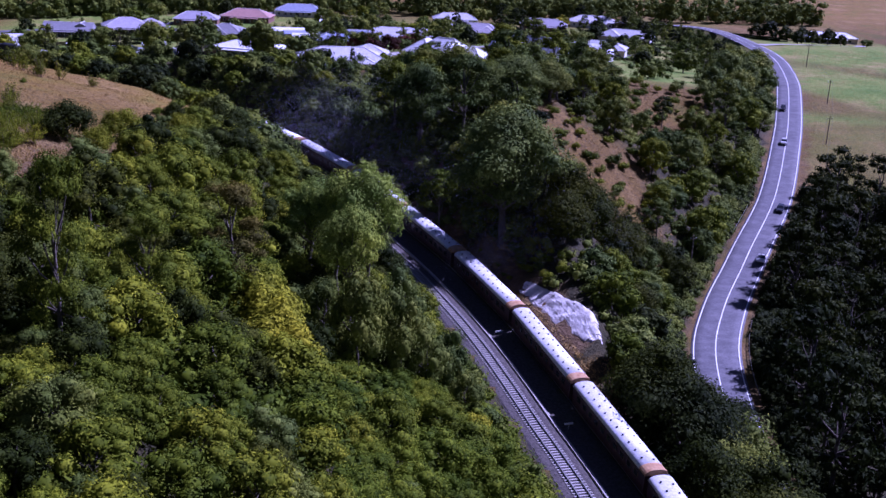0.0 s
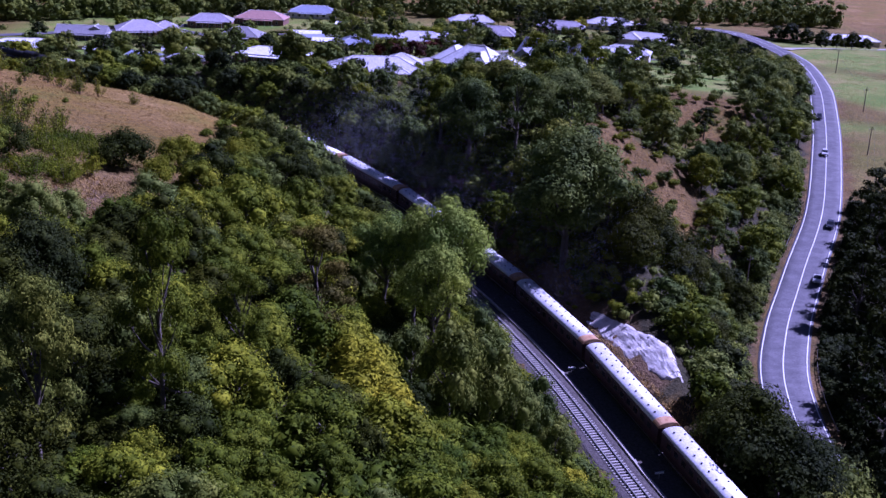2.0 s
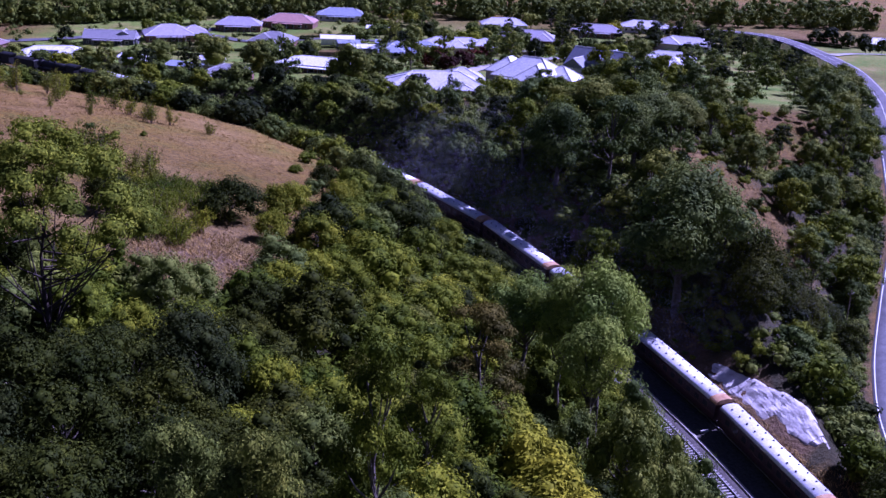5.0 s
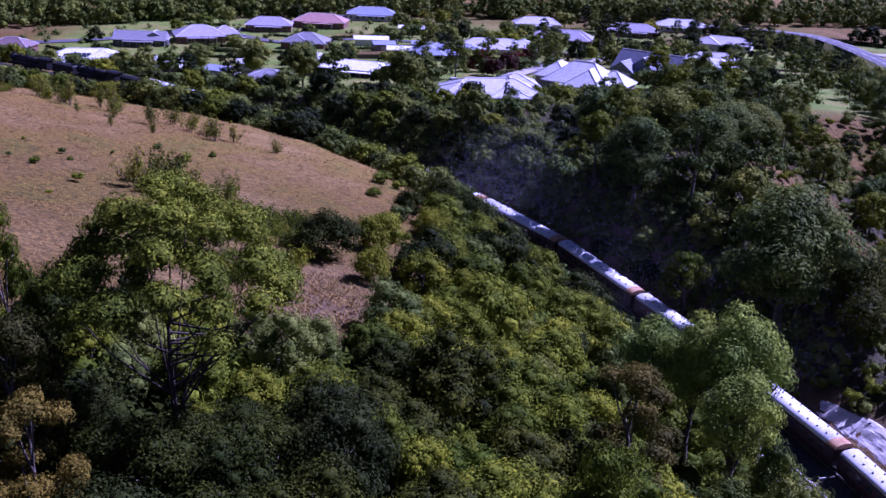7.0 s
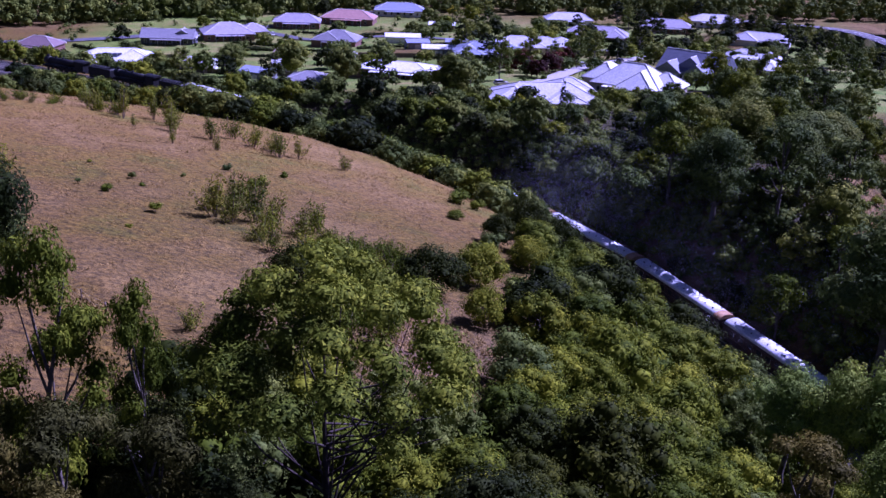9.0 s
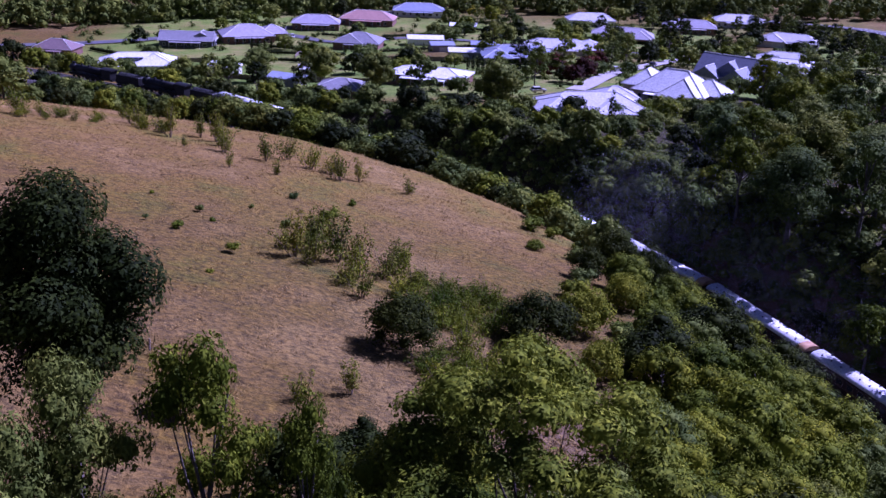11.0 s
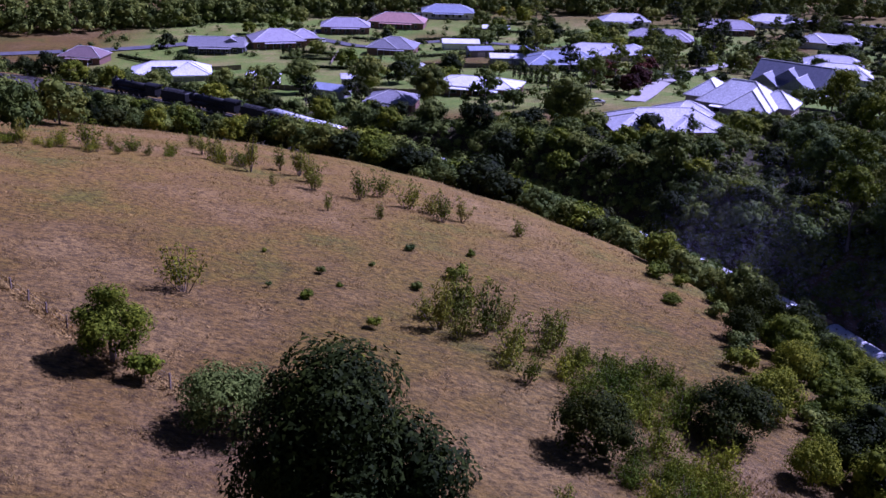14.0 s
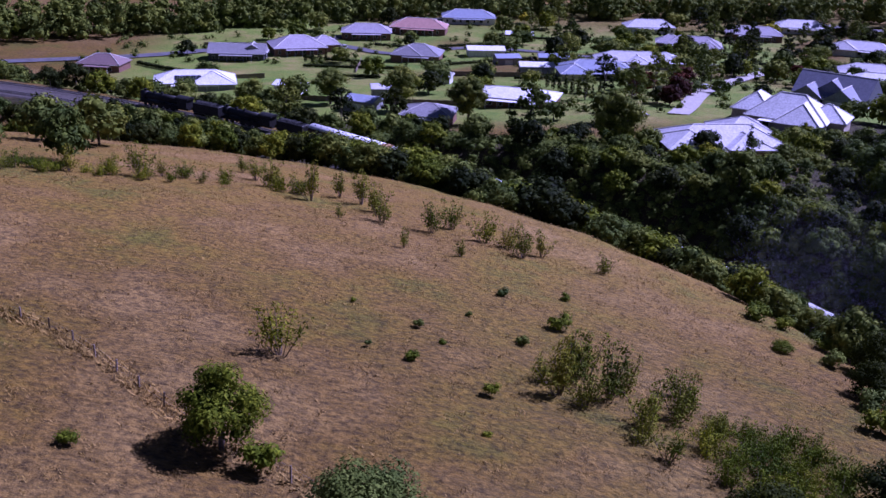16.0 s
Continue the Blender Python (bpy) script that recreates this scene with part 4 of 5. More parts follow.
glade_at = lambda x, y: ((x > 20) & (x < 46) & (y > 205) & (y < 262)) | ((x > 48) & (x < road_x(y) - 27) & (y > 286) & (y < 378))
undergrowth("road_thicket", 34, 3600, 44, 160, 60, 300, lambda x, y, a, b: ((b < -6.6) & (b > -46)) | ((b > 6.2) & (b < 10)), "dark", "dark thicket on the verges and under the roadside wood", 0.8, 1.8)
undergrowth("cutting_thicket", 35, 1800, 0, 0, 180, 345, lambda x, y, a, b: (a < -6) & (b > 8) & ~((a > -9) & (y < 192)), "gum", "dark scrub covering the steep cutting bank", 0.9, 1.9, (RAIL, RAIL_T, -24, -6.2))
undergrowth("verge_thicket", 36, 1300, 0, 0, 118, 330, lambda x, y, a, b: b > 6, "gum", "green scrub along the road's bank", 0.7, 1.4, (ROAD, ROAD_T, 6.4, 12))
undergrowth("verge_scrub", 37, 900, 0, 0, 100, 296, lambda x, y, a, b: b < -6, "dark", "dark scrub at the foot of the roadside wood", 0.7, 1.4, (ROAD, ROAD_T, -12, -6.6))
undergrowth("bank_undergrowth", 31, 5400, -75, 105, 112, 335, lambda x, y, a, b: (a < -7.5) & (b > 8) & ~glade_at(x, y) & ~((a > -13) & (y > 148) & (y < 170)) & ~((a > -8.5) & (y > 140) & (y < 192)), "gum", "dark green undergrowth on the banks beside railway and road")
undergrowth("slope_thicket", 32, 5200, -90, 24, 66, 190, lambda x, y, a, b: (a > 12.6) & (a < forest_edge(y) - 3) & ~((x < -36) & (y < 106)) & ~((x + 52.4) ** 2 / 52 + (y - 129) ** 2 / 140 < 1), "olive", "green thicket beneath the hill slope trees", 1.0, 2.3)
# Darker copy of the slope thicket, coloured for the shade on the crest.
undergrowth("crest_thicket", 38, 2200, -90, -34, 58, 108, lambda x, y, a, b: (a < forest_edge(y) - 3) & ((x < -36) & (y < 106)), "deep", "crest thicket with shade put into its dark leaf colour", 1.0, 2.2)
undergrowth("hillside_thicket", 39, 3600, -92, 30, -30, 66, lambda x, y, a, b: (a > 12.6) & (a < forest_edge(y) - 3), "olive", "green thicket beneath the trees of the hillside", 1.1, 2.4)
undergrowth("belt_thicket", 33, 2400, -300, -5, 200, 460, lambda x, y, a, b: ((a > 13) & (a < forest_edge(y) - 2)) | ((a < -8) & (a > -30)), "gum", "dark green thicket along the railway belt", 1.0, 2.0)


# ---- train ----
def along(line, tangent, s, zfun):
    i = int(max(1, min(len(line) - 2, round(s))))
    p, t = line[i], tangent[i]
    return Vector((p[0], p[1], float(zfun(p[1])))), math.degrees(math.atan2(t[1], t[0]))


def seat_on(line, s0, s1, zfun, up):
    """A pose midway between two stations of a line, x along it."""
    a, _ = along(line, heading(line), s0, zfun)
    b, _ = along(line, heading(line), s1, zfun)
    d = b - a
    turn = Euler((0, -math.atan2(d.z, d.xy.length), math.atan2(d.y, d.x)))
    return Matrix.LocRotScale((a + b) / 2 + Vector((0, 0, up)), turn, None)


def arch(half, z0, rise, n=10):
    return [(half * math.cos(math.pi * k / n), z0 + rise * math.sin(math.pi * k / n) ** 0.8) for k in range(n + 1)]


def extrude_profile(bm, prof, x0, x1, close=True):
    a = [bm.verts.new((x0, y, z)) for y, z in prof]
    b = [bm.verts.new((x1, y, z)) for y, z in prof]
    for k in range(len(prof) - 1):
        bm.faces.new((a[k], a[k + 1], b[k + 1], b[k]))
    if close:
        bm.faces.new((a[-1], a[0], b[0], b[-1]))
        bm.faces.new(a[::-1])
        bm.faces.new(b)
    return bm


LEN = 22.9


def bogie(parent, x):
    b = part("bogie", boxed(x - 1.7, -1.05, 0.35, x + 1.7, 1.05, 0.75, 0.05), BLACK, parent)
    for dx in (-1.1, 1.1):
        bm = bmesh.new()
        for s in (-0.75, 0.75):
            rod(bm, (x + dx, s - 0.07, 0.46), (x + dx, s + 0.07, 0.46), 0.46, 0.46, 14)
        rod(bm, (x + dx, -0.75, 0.46), (x + dx, 0.75, 0.46), 0.08, 0.08, 6)
        part("wheelset", bm, STEEL, b)


def carriage():
    c = empty("passenger_carriage")
    h = LEN / 2
    bm = boxed(-h, -1.43, 0.85, h, 1.43, 3.35, 0.05)
    body = part("body", bm, MAROON, c)
    part("roof", extrude_profile(bmesh.new(), arch(1.50, 3.34, 0.72), -h + 1.5, h - 0.15), ROOF_WHITE, c, "white painted arched roof", True)
    part("roof_end", extrude_profile(bmesh.new(), arch(1.505, 3.335, 0.72), -h - 0.12, -h + 1.5), RUST, c, "rust brown roof end")
    for s in (-1, 1):
        part("gutter", boxed(-h, s * 1.5 - 0.04, 3.27, h, s * 1.5 + 0.04, 3.36), BLACK, c)
        part("waist_line", boxed(-h + 0.1, s * 1.437 - 0.01, 1.68, h - 0.1, s * 1.437 + 0.01, 1.76), CREAM, body)
        for k in range(10):
            x = -h + 2.3 + k * (LEN - 4.6) / 9
            win = part("window", boxed(x - 0.62, s * 1.44 - 0.025, 1.95, x + 0.62, s * 1.44 + 0.025, 2.9), CREAM, body)
            part("pane", boxed(x - 0.54, s * 1.44 - 0.035, 2.03, x + 0.54, s * 1.44 + 0.035, 2.82), GLASS, win)
    part("underframe", boxed(-h + 0.3, -1.2, 0.6, h - 0.3, 1.2, 0.86), BLACK, c)
    part("gangway", boxed(h - 0.02, -0.7, 0.95, h + 0.62, 0.7, 3.2, 0.06), BLACK, c, "black folding gangway")
    bogie(c, -h + 3.6)
    bogie(c, h - 3.6)
    vent = bmesh.new()
    rod(vent, (0, 0, -0.12), (0, 0, 0.06), 0.09, 0.09, 8)
    rod(vent, (0, 0, 0.06), (0, 0, 0.13), 0.15, 0.10, 8)
    vm = bpy.data.meshes.new("roof_vent")
    vent.to_mesh(vm)
    vent.free()
    vm.materials.append(BLACK)
    for k in range(11):
        for s in (-1, 1):
            v = part("roof_vent", vm, None, c)
            v.location = (-h + 2.4 + k * (LEN - 4.4) / 10 + (0.35 if s > 0 else -0.25), s * 0.62, 4.02)
    return tagged(c, "long passenger carriage with white roof and dark maroon sides", "carriage", "carriages of the train")


def locomotive(m):
    e = empty("steam_locomotive", m)
    bm = bmesh.new()
    rod(bm, (-3.2, 0, 2.65), (6.6, 0, 2.65), 0.98, 0.92, 20)
    part("boiler", bm, BLACK, e, "", True)
    bm = rod(bmesh.new(), (6.6, 0, 2.65), (8.2, 0, 2.65), 1.0, 1.0, 20)
    part("smokebox", bm, BLACK, e, "", True)
    bm = rod(bmesh.new(), (7.4, 0, 3.5), (7.4, 0, 4.15), 0.3, 0.36, 14)
    part("chimney", bm, BLACK, e)
    for x in (2.2, 4.6):
        bm = rod(bmesh.new(), (x, 0, 3.4), (x, 0, 3.95), 0.42, 0.25, 14)
        part("dome", bm, BLACK, e)
    part("cab", boxed(-6.2, -1.4, 1.3, -3.2, 1.4, 3.55, 0.06), BLACK, e)
    part("cab_roof", extrude_profile(bmesh.new(), arch(1.5, 3.5, 0.5), -6.6, -2.8), BLACK, e)
    part("running_board", boxed(-3.2, -1.4, 1.45, 8.3, 1.4, 1.55), BLACK, e)
    part("frame", boxed(-6.2, -0.6, 0.7, 8.4, 0.6, 1.45), BLACK, e)
    for k in range(3):
        for s in (-0.75, 0.75):
            w = part("driving_wheel", rod(bmesh.new(), (-1.6 + k * 1.95, s - 0.07, 0.9), (-1.6 + k * 1.95, s + 0.07, 0.9), 0.88, 0.88, 20), BLACK, e)
    for x in (5.2, 7.0):
        for s in (-0.75, 0.75):
            part("leading_wheel", rod(bmesh.new(), (x, s - 0.06, 0.46), (x, s + 0.06, 0.46), 0.46, 0.46, 14), BLACK, e)
    part("buffer_beam", boxed(8.35, -1.3, 0.85, 8.55, 1.3, 1.3), MAROON, e)
    return tagged(e, "black steam locomotive at the head of the train", "locomotive")


def tender(m):
    e = empty("coal_tender", m)
    part("tank", boxed(-3.8, -1.4, 0.95, 3.8, 1.4, 3.2, 0.08), BLACK, e)
    v = mottled("coal", (0.006, 0.006, 0.007), (0.02, 0.02, 0.021), 4, 0.6, 0, (5, 1, 0.2))
    bm = bmesh.new()
    bmesh.ops.create_grid(bm, x_segments=16, y_segments=8, size=0.5, matrix=Matrix.Translation((0.4, 0, 3.15)) @ Matrix.Diagonal((6.2, 2.4, 1, 1)))
    for w in bm.verts:
        w.co.z += 0.5 * (1 - (w.co.y / 1.3) ** 2) + 0.15 * noise.noise(w.co * 2)
    part("coal_load", bm, v, e, "heap of black coal")
    bogie(e, -2.2)
    bogie(e, 2.2)
    return tagged(e, "black coal tender behind the locomotive", "tender")


near_y = lambda line, y: int(np.abs(line[:, 1] - y).argmin())
JOINT, PITCH = near_y(RAIL, 136.0), 24.0
FRONT = near_y(RAIL, 327.5)
first = int((JOINT - 90) // PITCH)
count = int((FRONT - JOINT) // PITCH)
master = None
for k in range(-first, count):
    m = seat_on(RAIL, JOINT + k * PITCH, JOINT + (k + 1) * PITCH, rail_z, 0.56)
    if master is None:
        master = carriage()
        master.matrix_basis = m
    else:
        copy_thing(master, m)
HEAD = JOINT + count * PITCH
tender(seat_on(RAIL, HEAD + 0.6, HEAD + 8.6, rail_z, 0.56))
locomotive(seat_on(RAIL, HEAD + 9, HEAD + 25, rail_z, 0.56))
tender(seat_on(RAIL, HEAD + 26, HEAD + 34, rail_z, 0.56))
locomotive(seat_on(RAIL, HEAD + 34.4, HEAD + 50.4, rail_z, 0.56))



# ---- smoke of the locomotives ----
def smoke(name, seed, count, y0, y1, label):
    """Fine soot flecks drifting over the cutting, in soft billows beside and above the train."""
    r = np.random.default_rng(seed)
    k = np.flatnonzero((RAIL[:, 1] > y0) & (RAIL[:, 1] < y1))
    puffs = []
    for _ in range(160):
        i = int(r.choice(k))
        f = (RAIL[i, 1] - y0) / (y1 - y0)
        o = r.normal(-11.0, 10.0)
        puffs.append((RAIL[i, 0] - RAIL_T[i, 1] * o, RAIL[i, 1] + RAIL_T[i, 0] * o, float(rail_z(RAIL[i, 1])) + 5 + abs(r.normal(0, 5.0)), r.uniform(4.5, 9.0) * (0.8 + 0.4 * f)))
    puffs = np.array(puffs)
    w = puffs[:, 3] ** 2
    j = r.choice(len(puffs), count, p=w / w.sum())
    p = puffs[j, :3] + r.normal(0, 0.55, (count, 3)) * puffs[j, 3:4]
    p[:, 2] = np.maximum(p[:, 2], rail_z(p[:, 1]) + 4.8)
    v = p[:, None, :] + r.normal(0, 0.019, (count, 3, 3))
    me = bpy.data.meshes.new(name)
    me.vertices.add(3 * count)
    me.vertices.foreach_set("co", v.ravel())
    me.loops.add(3 * count)
    me.loops.foreach_set("vertex_index", np.arange(3 * count))
    me.polygons.add(count)
    me.polygons.foreach_set("loop_start", np.arange(0, 3 * count, 3))
    me.materials.append(SMOKE)
    me.update(calc_edges=True)
    tagged(new(name, me), label, "smoke", kind="stuff")


smoke("smoke", 17, 360000, 172, 250, "thin blue-grey locomotive smoke drifting over the cutting")

# trackside markers
for s in (near_y(RAIL, 131), near_y(RAIL, 157.5)):
    p, t = RAIL[s], RAIL_T[s]
    e = empty("trackside_marker", pose(p[0] - t[1] * 3.6, p[1] + t[0] * 3.6, float(rail_z(p[1])) + 0.1, 0, 0, math.degrees(math.atan2(t[1], t[0]))))
    part("post", rod(bmesh.new(), (0, 0, 0), (0, 0, 0.9), 0.05, 0.05, 6), CONCRETE, e)
    part("board", boxed(-0.05, -0.6, 0.75, 0.05, 0.6, 1.0), PAINT, e)
    tagged(e, "short white trackside marker post with a cross board", "marker post", "trackside markers")

# ---- rock face in the cutting ----
bm = bmesh.new()
U, W = 46, 16
grid = []
i0 = near_y(RAIL, 149)
for a in range(U + 1):
    row = []
    p, t = RAIL[i0 + int(a * 27 / U)], RAIL_T[i0 + int(a * 27 / U)]
    for b in range(W + 1):
        f = a / U
        near, wide = 5.6 + 2.6 * max(0, 0.35 - f) / 0.35, 13.0 - 5.2 * f ** 1.3
        off = near + (wide - near) * min(1, 0.3 + f / 0.4) * b / W
        x, y = p[0] + t[1] * off, p[1] - t[0] * off
        edge = min(1, 4 * (1 - abs(2 * a / U - 1)) + 0.45 * noise.noise((a * 0.22, b * 0.3, 1))) * min(1, 3.5 * (1 - abs(2 * b / W - 1)) + 0.3 * noise.noise((a * 0.3, b * 0.5, 7)))
        n = noise.fractal((x * 0.45, y * 0.45, 2), 1.0, 2.0, 4)
        ridge = abs(noise.noise((x * 0.25 + y * 0.5, y * 0.2, 9)))
        row.append(bm.verts.new((x, y, ground(x, y) - 0.4 + edge * (0.50 + 0.20 * n + 0.30 * ridge + 0.25 * max(0.0, noise.noise((x * 0.8, y * 0.8, 4)))))))
    grid.append(row)
for a in range(U):
    for b in range(W):
        bm.faces.new((grid[a][b], grid[a + 1][b], grid[a + 1][b + 1], grid[a][b + 1]))
rock = new("rock_face", bpy.data.meshes.new("rock_face"))
bmesh.ops.recalc_face_normals(bm, faces=bm.faces)
bm.to_mesh(rock.data)
bm.free()
rock.data.materials.append(ROCK)
tagged(rock, "pale weathered bare rock face beside the railway", "rock")


# ---- road: vehicles, rails, poles ----
def car(x, y, body_col, name, label, ute=False):
    s = near_y(ROAD, y)
    p, t = ROAD[s], ROAD_T[s]
    e = empty(name, pose(x, y, float(road_z(y)) + 0.12, 0, 0, math.degrees(math.atan2(t[1], t[0])) + 180))
    m = paint_car(body_col)
    prof = [(-2.25, 0.45), (-2.25, 0.98), (-2.1, 1.06), (0.95, 1.06), (2.1, 0.92), (2.3, 0.75), (2.3, 0.45)]
    bm = bmesh.new()
    a = [bm.verts.new((px, -0.9, z)) for px, z in prof]
    b = [bm.verts.new((px, 0.9, z)) for px, z in prof]
    for k in range(len(prof)):
        q = (k + 1) % len(prof)
        bm.faces.new((a[k], a[q], b[q], b[k]))
    bm.faces.new(a[::-1])
    bm.faces.new(b)
    bmesh.ops.recalc_face_normals(bm, faces=bm.faces)
    bmesh.ops.bevel(bm, geom=list(bm.edges), offset=0.06, segments=2, affect="EDGES")
    part("body", bm, m, e, "", False)
    x0 = -0.55 if ute else -1.95
    cab = bmesh.new()
    low = [cab.verts.new(q) for q in ((x0, -0.84, 1.03), (1.15, -0.84, 1.03), (1.15, 0.84, 1.03), (x0, 0.84, 1.03))]
    top = [cab.verts.new(q) for q in ((x0 + 0.3, -0.68, 1.6), (0.35, -0.68, 1.6), (0.35, 0.68, 1.6), (x0 + 0.3, 0.68, 1.6))]
    for k in range(4):
        cab.faces.new((low[k], low[(k + 1) % 4], top[(k + 1) % 4], top[k]))
    cab.faces.new(top)
    part("glasshouse", cab, GLASS, e, "dark tinted windows")
    part("car_roof", boxed(x0 + 0.28, -0.7, 1.585, 0.4, 0.7, 1.65, 0.02), m, e)
    if ute:
        part("tray", boxed(-2.2, -0.75, 1.05, -0.7, 0.75, 1.1), BLACK, e)
    for dx in (-1.4, 1.45):
        for sy in (-0.84, 0.84):
            w = part("wheel", rod(bmesh.new(), (dx, sy - 0.11, 0.34), (dx, sy + 0.11, 0.34), 0.34, 0.34, 14), TYRE, e)
            part("rim", rod(bmesh.new(), (dx, sy - 0.12, 0.34), (dx, sy + 0.12, 0.34), 0.2, 0.2, 10), CHROME, w)
    for sy in (-0.65, 0.65):
        part("headlight", boxed(2.26, sy - 0.17, 0.68, 2.33, sy + 0.17, 0.8), PAINT, e)
    return tagged(e, label, "car", "cars on the road")


def paint_car(c):
    return mottled("car_paint", tuple(v * 0.92 for v in c), c, 1.0, 0.22, 0.2)


car(72.9, 238.3, (0.72, 0.72, 0.74), "white_utility_car", "white utility car driving on the asphalt road", True)
car(86.6, 273.0, (0.05, 0.055, 0.07), "dark_sedan", "dark grey sedan driving on the asphalt road")
car(104.6, 335.7, (0.65, 0.65, 0.68), "white_hatchback", "white hatchback driving on the asphalt road")
car(115.8, 378.0, (0.06, 0.06, 0.07), "black_sedan", "black sedan driving on the asphalt road")


def guard_rail(y0, y1, off):
    a, b = near_y(ROAD, y0), near_y(ROAD, y1)
    e = empty("guard_rail")
    v, f = ribbon(ROAD, ROAD_T, [off + 0.04, off + 0.07, off + 0.04, off - 0.02], [0.45, 0.6, 0.75, 0.6], road_z, a, b, 2)
    part("beam", mesh_of("beam", v, f, CHROME, flat=True), None, e, "galvanised steel beam")
    for i in range(a, b, 3):
        p, t = ROAD[i], ROAD_T[i]
        q = part("post", boxed(-0.06, -0.06, -0.3, 0.06, 0.06, 0.75), TIMBER, e)
        q.location = (p[0] - t[1] * off, p[1] + t[0] * off, float(road_z(p[1])))
    return tagged(e, "galvanised steel guard rail on posts along the road edge", "guard rail", "guard rails")


guard_rail(168, 204, -5.9)
guard_rail(254, 276, 5.8)


def pole(x, y, h=9.0, arm=1.2):
    e = empty("power_pole", pose(x, y, ground(x, y) - 0.4, 0, 0, 25))
    part("shaft", rod(bmesh.new(), (0, 0, 0), (0, 0, h), 0.16, 0.11, 8), TIMBER, e)
    part("crossarm", boxed(-arm, -0.06, h - 0.9, arm, 0.06, h - 0.74), TIMBER, e)
    for dx in (-1, 0, 1):
        part("insulator", rod(bmesh.new(), (dx * arm * 0.9, 0, h - 0.74), (dx * arm * 0.9, 0, h - 0.5), 0.06, 0.04, 6), PAINT, e)
    tagged(e, "wooden power pole with a crossarm", "power pole", "power poles")
    return Vector((x, y, ground(x, y) - 0.4 + h - 0.5))


def wire(a, b, sag=1.2):
    cu = bpy.data.curves.new("power_line", "CURVE")
    cu.dimensions, cu.bevel_depth = "3D", 0.02
    sp = cu.splines.new("POLY")
    sp.points.add(12)
    for k in range(13):
        p = a.lerp(b, k / 12)
        sp.points[k].co = (p.x, p.y, p.z - sag * 4 * (k / 12) * (1 - k / 12), 1)
    cu.materials.append(BLACK)
    tagged(new("power_line", cu), "thin black overhead power line between poles", "power line", "power lines")


tops = [pole(63.5, 139, 11), pole(92, 262, 10), pole(118.5, 338), pole(134.6, 389.2), pole(150, 466, 10)]
pole(54.8, 229.5, 7.5, 0.8)
for a, b in zip(tops, tops[1:]):
    for d in (-0.9, 0.9):
        wire(a + Vector((d, 0, 0)), b + Vector((d, 0, 0)))

# ---- paddock fence ----
FENCE = curve([(-150, 168), (-134, 161), (-120.3, 156.2), (-114.5, 153), (-105.2, 144.8), (-97, 139), (-86, 131.5), (-76, 125)])
f = tagged(empty("wire_fence"), "old wire fence on thin timber posts across dry grass", "fence")
pm = None
for i in range(0, len(FENCE), 3):
    x, y = FENCE[i]
    if pm is None:
        pm = part("post", boxed(-0.055, -0.055, -0.5, 0.055, 0.055, 1.05), TIMBER, f)
        q = pm
    else:
        q = part("post", pm.data, None, f)
    q.location = (x, y, ground(x, y))
    q.rotation_euler = (rng.uniform(-0.05, 0.05), rng.uniform(-0.05, 0.05), rng.uniform(0, 3))
for h in (0.4, 0.9):
    cu = bpy.data.curves.new("fence_wire", "CURVE")
    cu.dimensions, cu.bevel_depth = "3D", 0.006
    sp = cu.splines.new("POLY")
    pts = FENCE[::3]
    sp.points.add(len(pts) - 1)
    for k, (x, y) in enumerate(pts):
        sp.points[k].co = (x, y, ground(x, y) + h, 1)
    cu.materials.append(STEEL)
    w = new("fence_wire", cu)
    w.parent = f

# ---- dry grass ----
def tufts(name, label, count, x0, x1, y0, y1, keep, h0, h1, mat, seed, spread=0.16, blades=5):
    r = np.random.default_rng(seed)
    x, y = r.uniform(x0, x1, count), r.uniform(y0, y1, count)
    z, dr, ds = lay(x, y)
    ok = keep(x, y, dr, ds)
    x, y = x[ok], y[ok]
    z = z[ok] + np.array([noise.noise((a * 0.09, b * 0.09, 0)) * 0.5 + noise.noise((a * 0.3, b * 0.3, 5)) * 0.16 for a, b in zip(x, y)])
    n = len(x) * blades
    bx, by, bz = (np.repeat(v, blades) for v in (x, y, z))
    h = r.uniform(h0, h1, len(x)).repeat(blades) * r.uniform(0.6, 1.1, n)
    a = r.uniform(0, 6.28, n)
    w = r.uniform(0.035, 0.075, n) * (h / 0.3) ** 0.5
    rx, ry = bx + r.normal(0, spread, n), by + r.normal(0, spread, n)
    lean = r.uniform(0.8, 1.9, n) * h
    v = np.empty((n, 3, 3))
    v[:, 0] = np.c_[rx - w * np.sin(a), ry + w * np.cos(a), bz - 0.05]
    v[:, 1] = np.c_[rx + w * np.sin(a), ry - w * np.cos(a), bz - 0.05]
    v[:, 2] = np.c_[rx + lean * np.cos(a) - 0.25 * h, ry + lean * np.sin(a) - 0.2 * h, bz + h]
    me = bpy.data.meshes.new(name)
    me.vertices.add(3 * n)
    me.vertices.foreach_set("co", v.ravel())
    me.loops.add(3 * n)
    me.loops.foreach_set("vertex_index", np.arange(3 * n))
    me.polygons.add(n)
    me.polygons.foreach_set("loop_start", np.arange(0, 3 * n, 3))
    me.materials.append(mat)
    me.update(calc_edges=True)
    tagged(new(name, me), label, "grass", kind="stuff")


def in_paddock(x, y, dr, ds):
    clump = np.array([noise.noise((a * 0.35, b * 0.35, 8)) for a, b in zip(x, y)])
    return (dr > forest_edge(y) - 4) & (clump > -0.12)


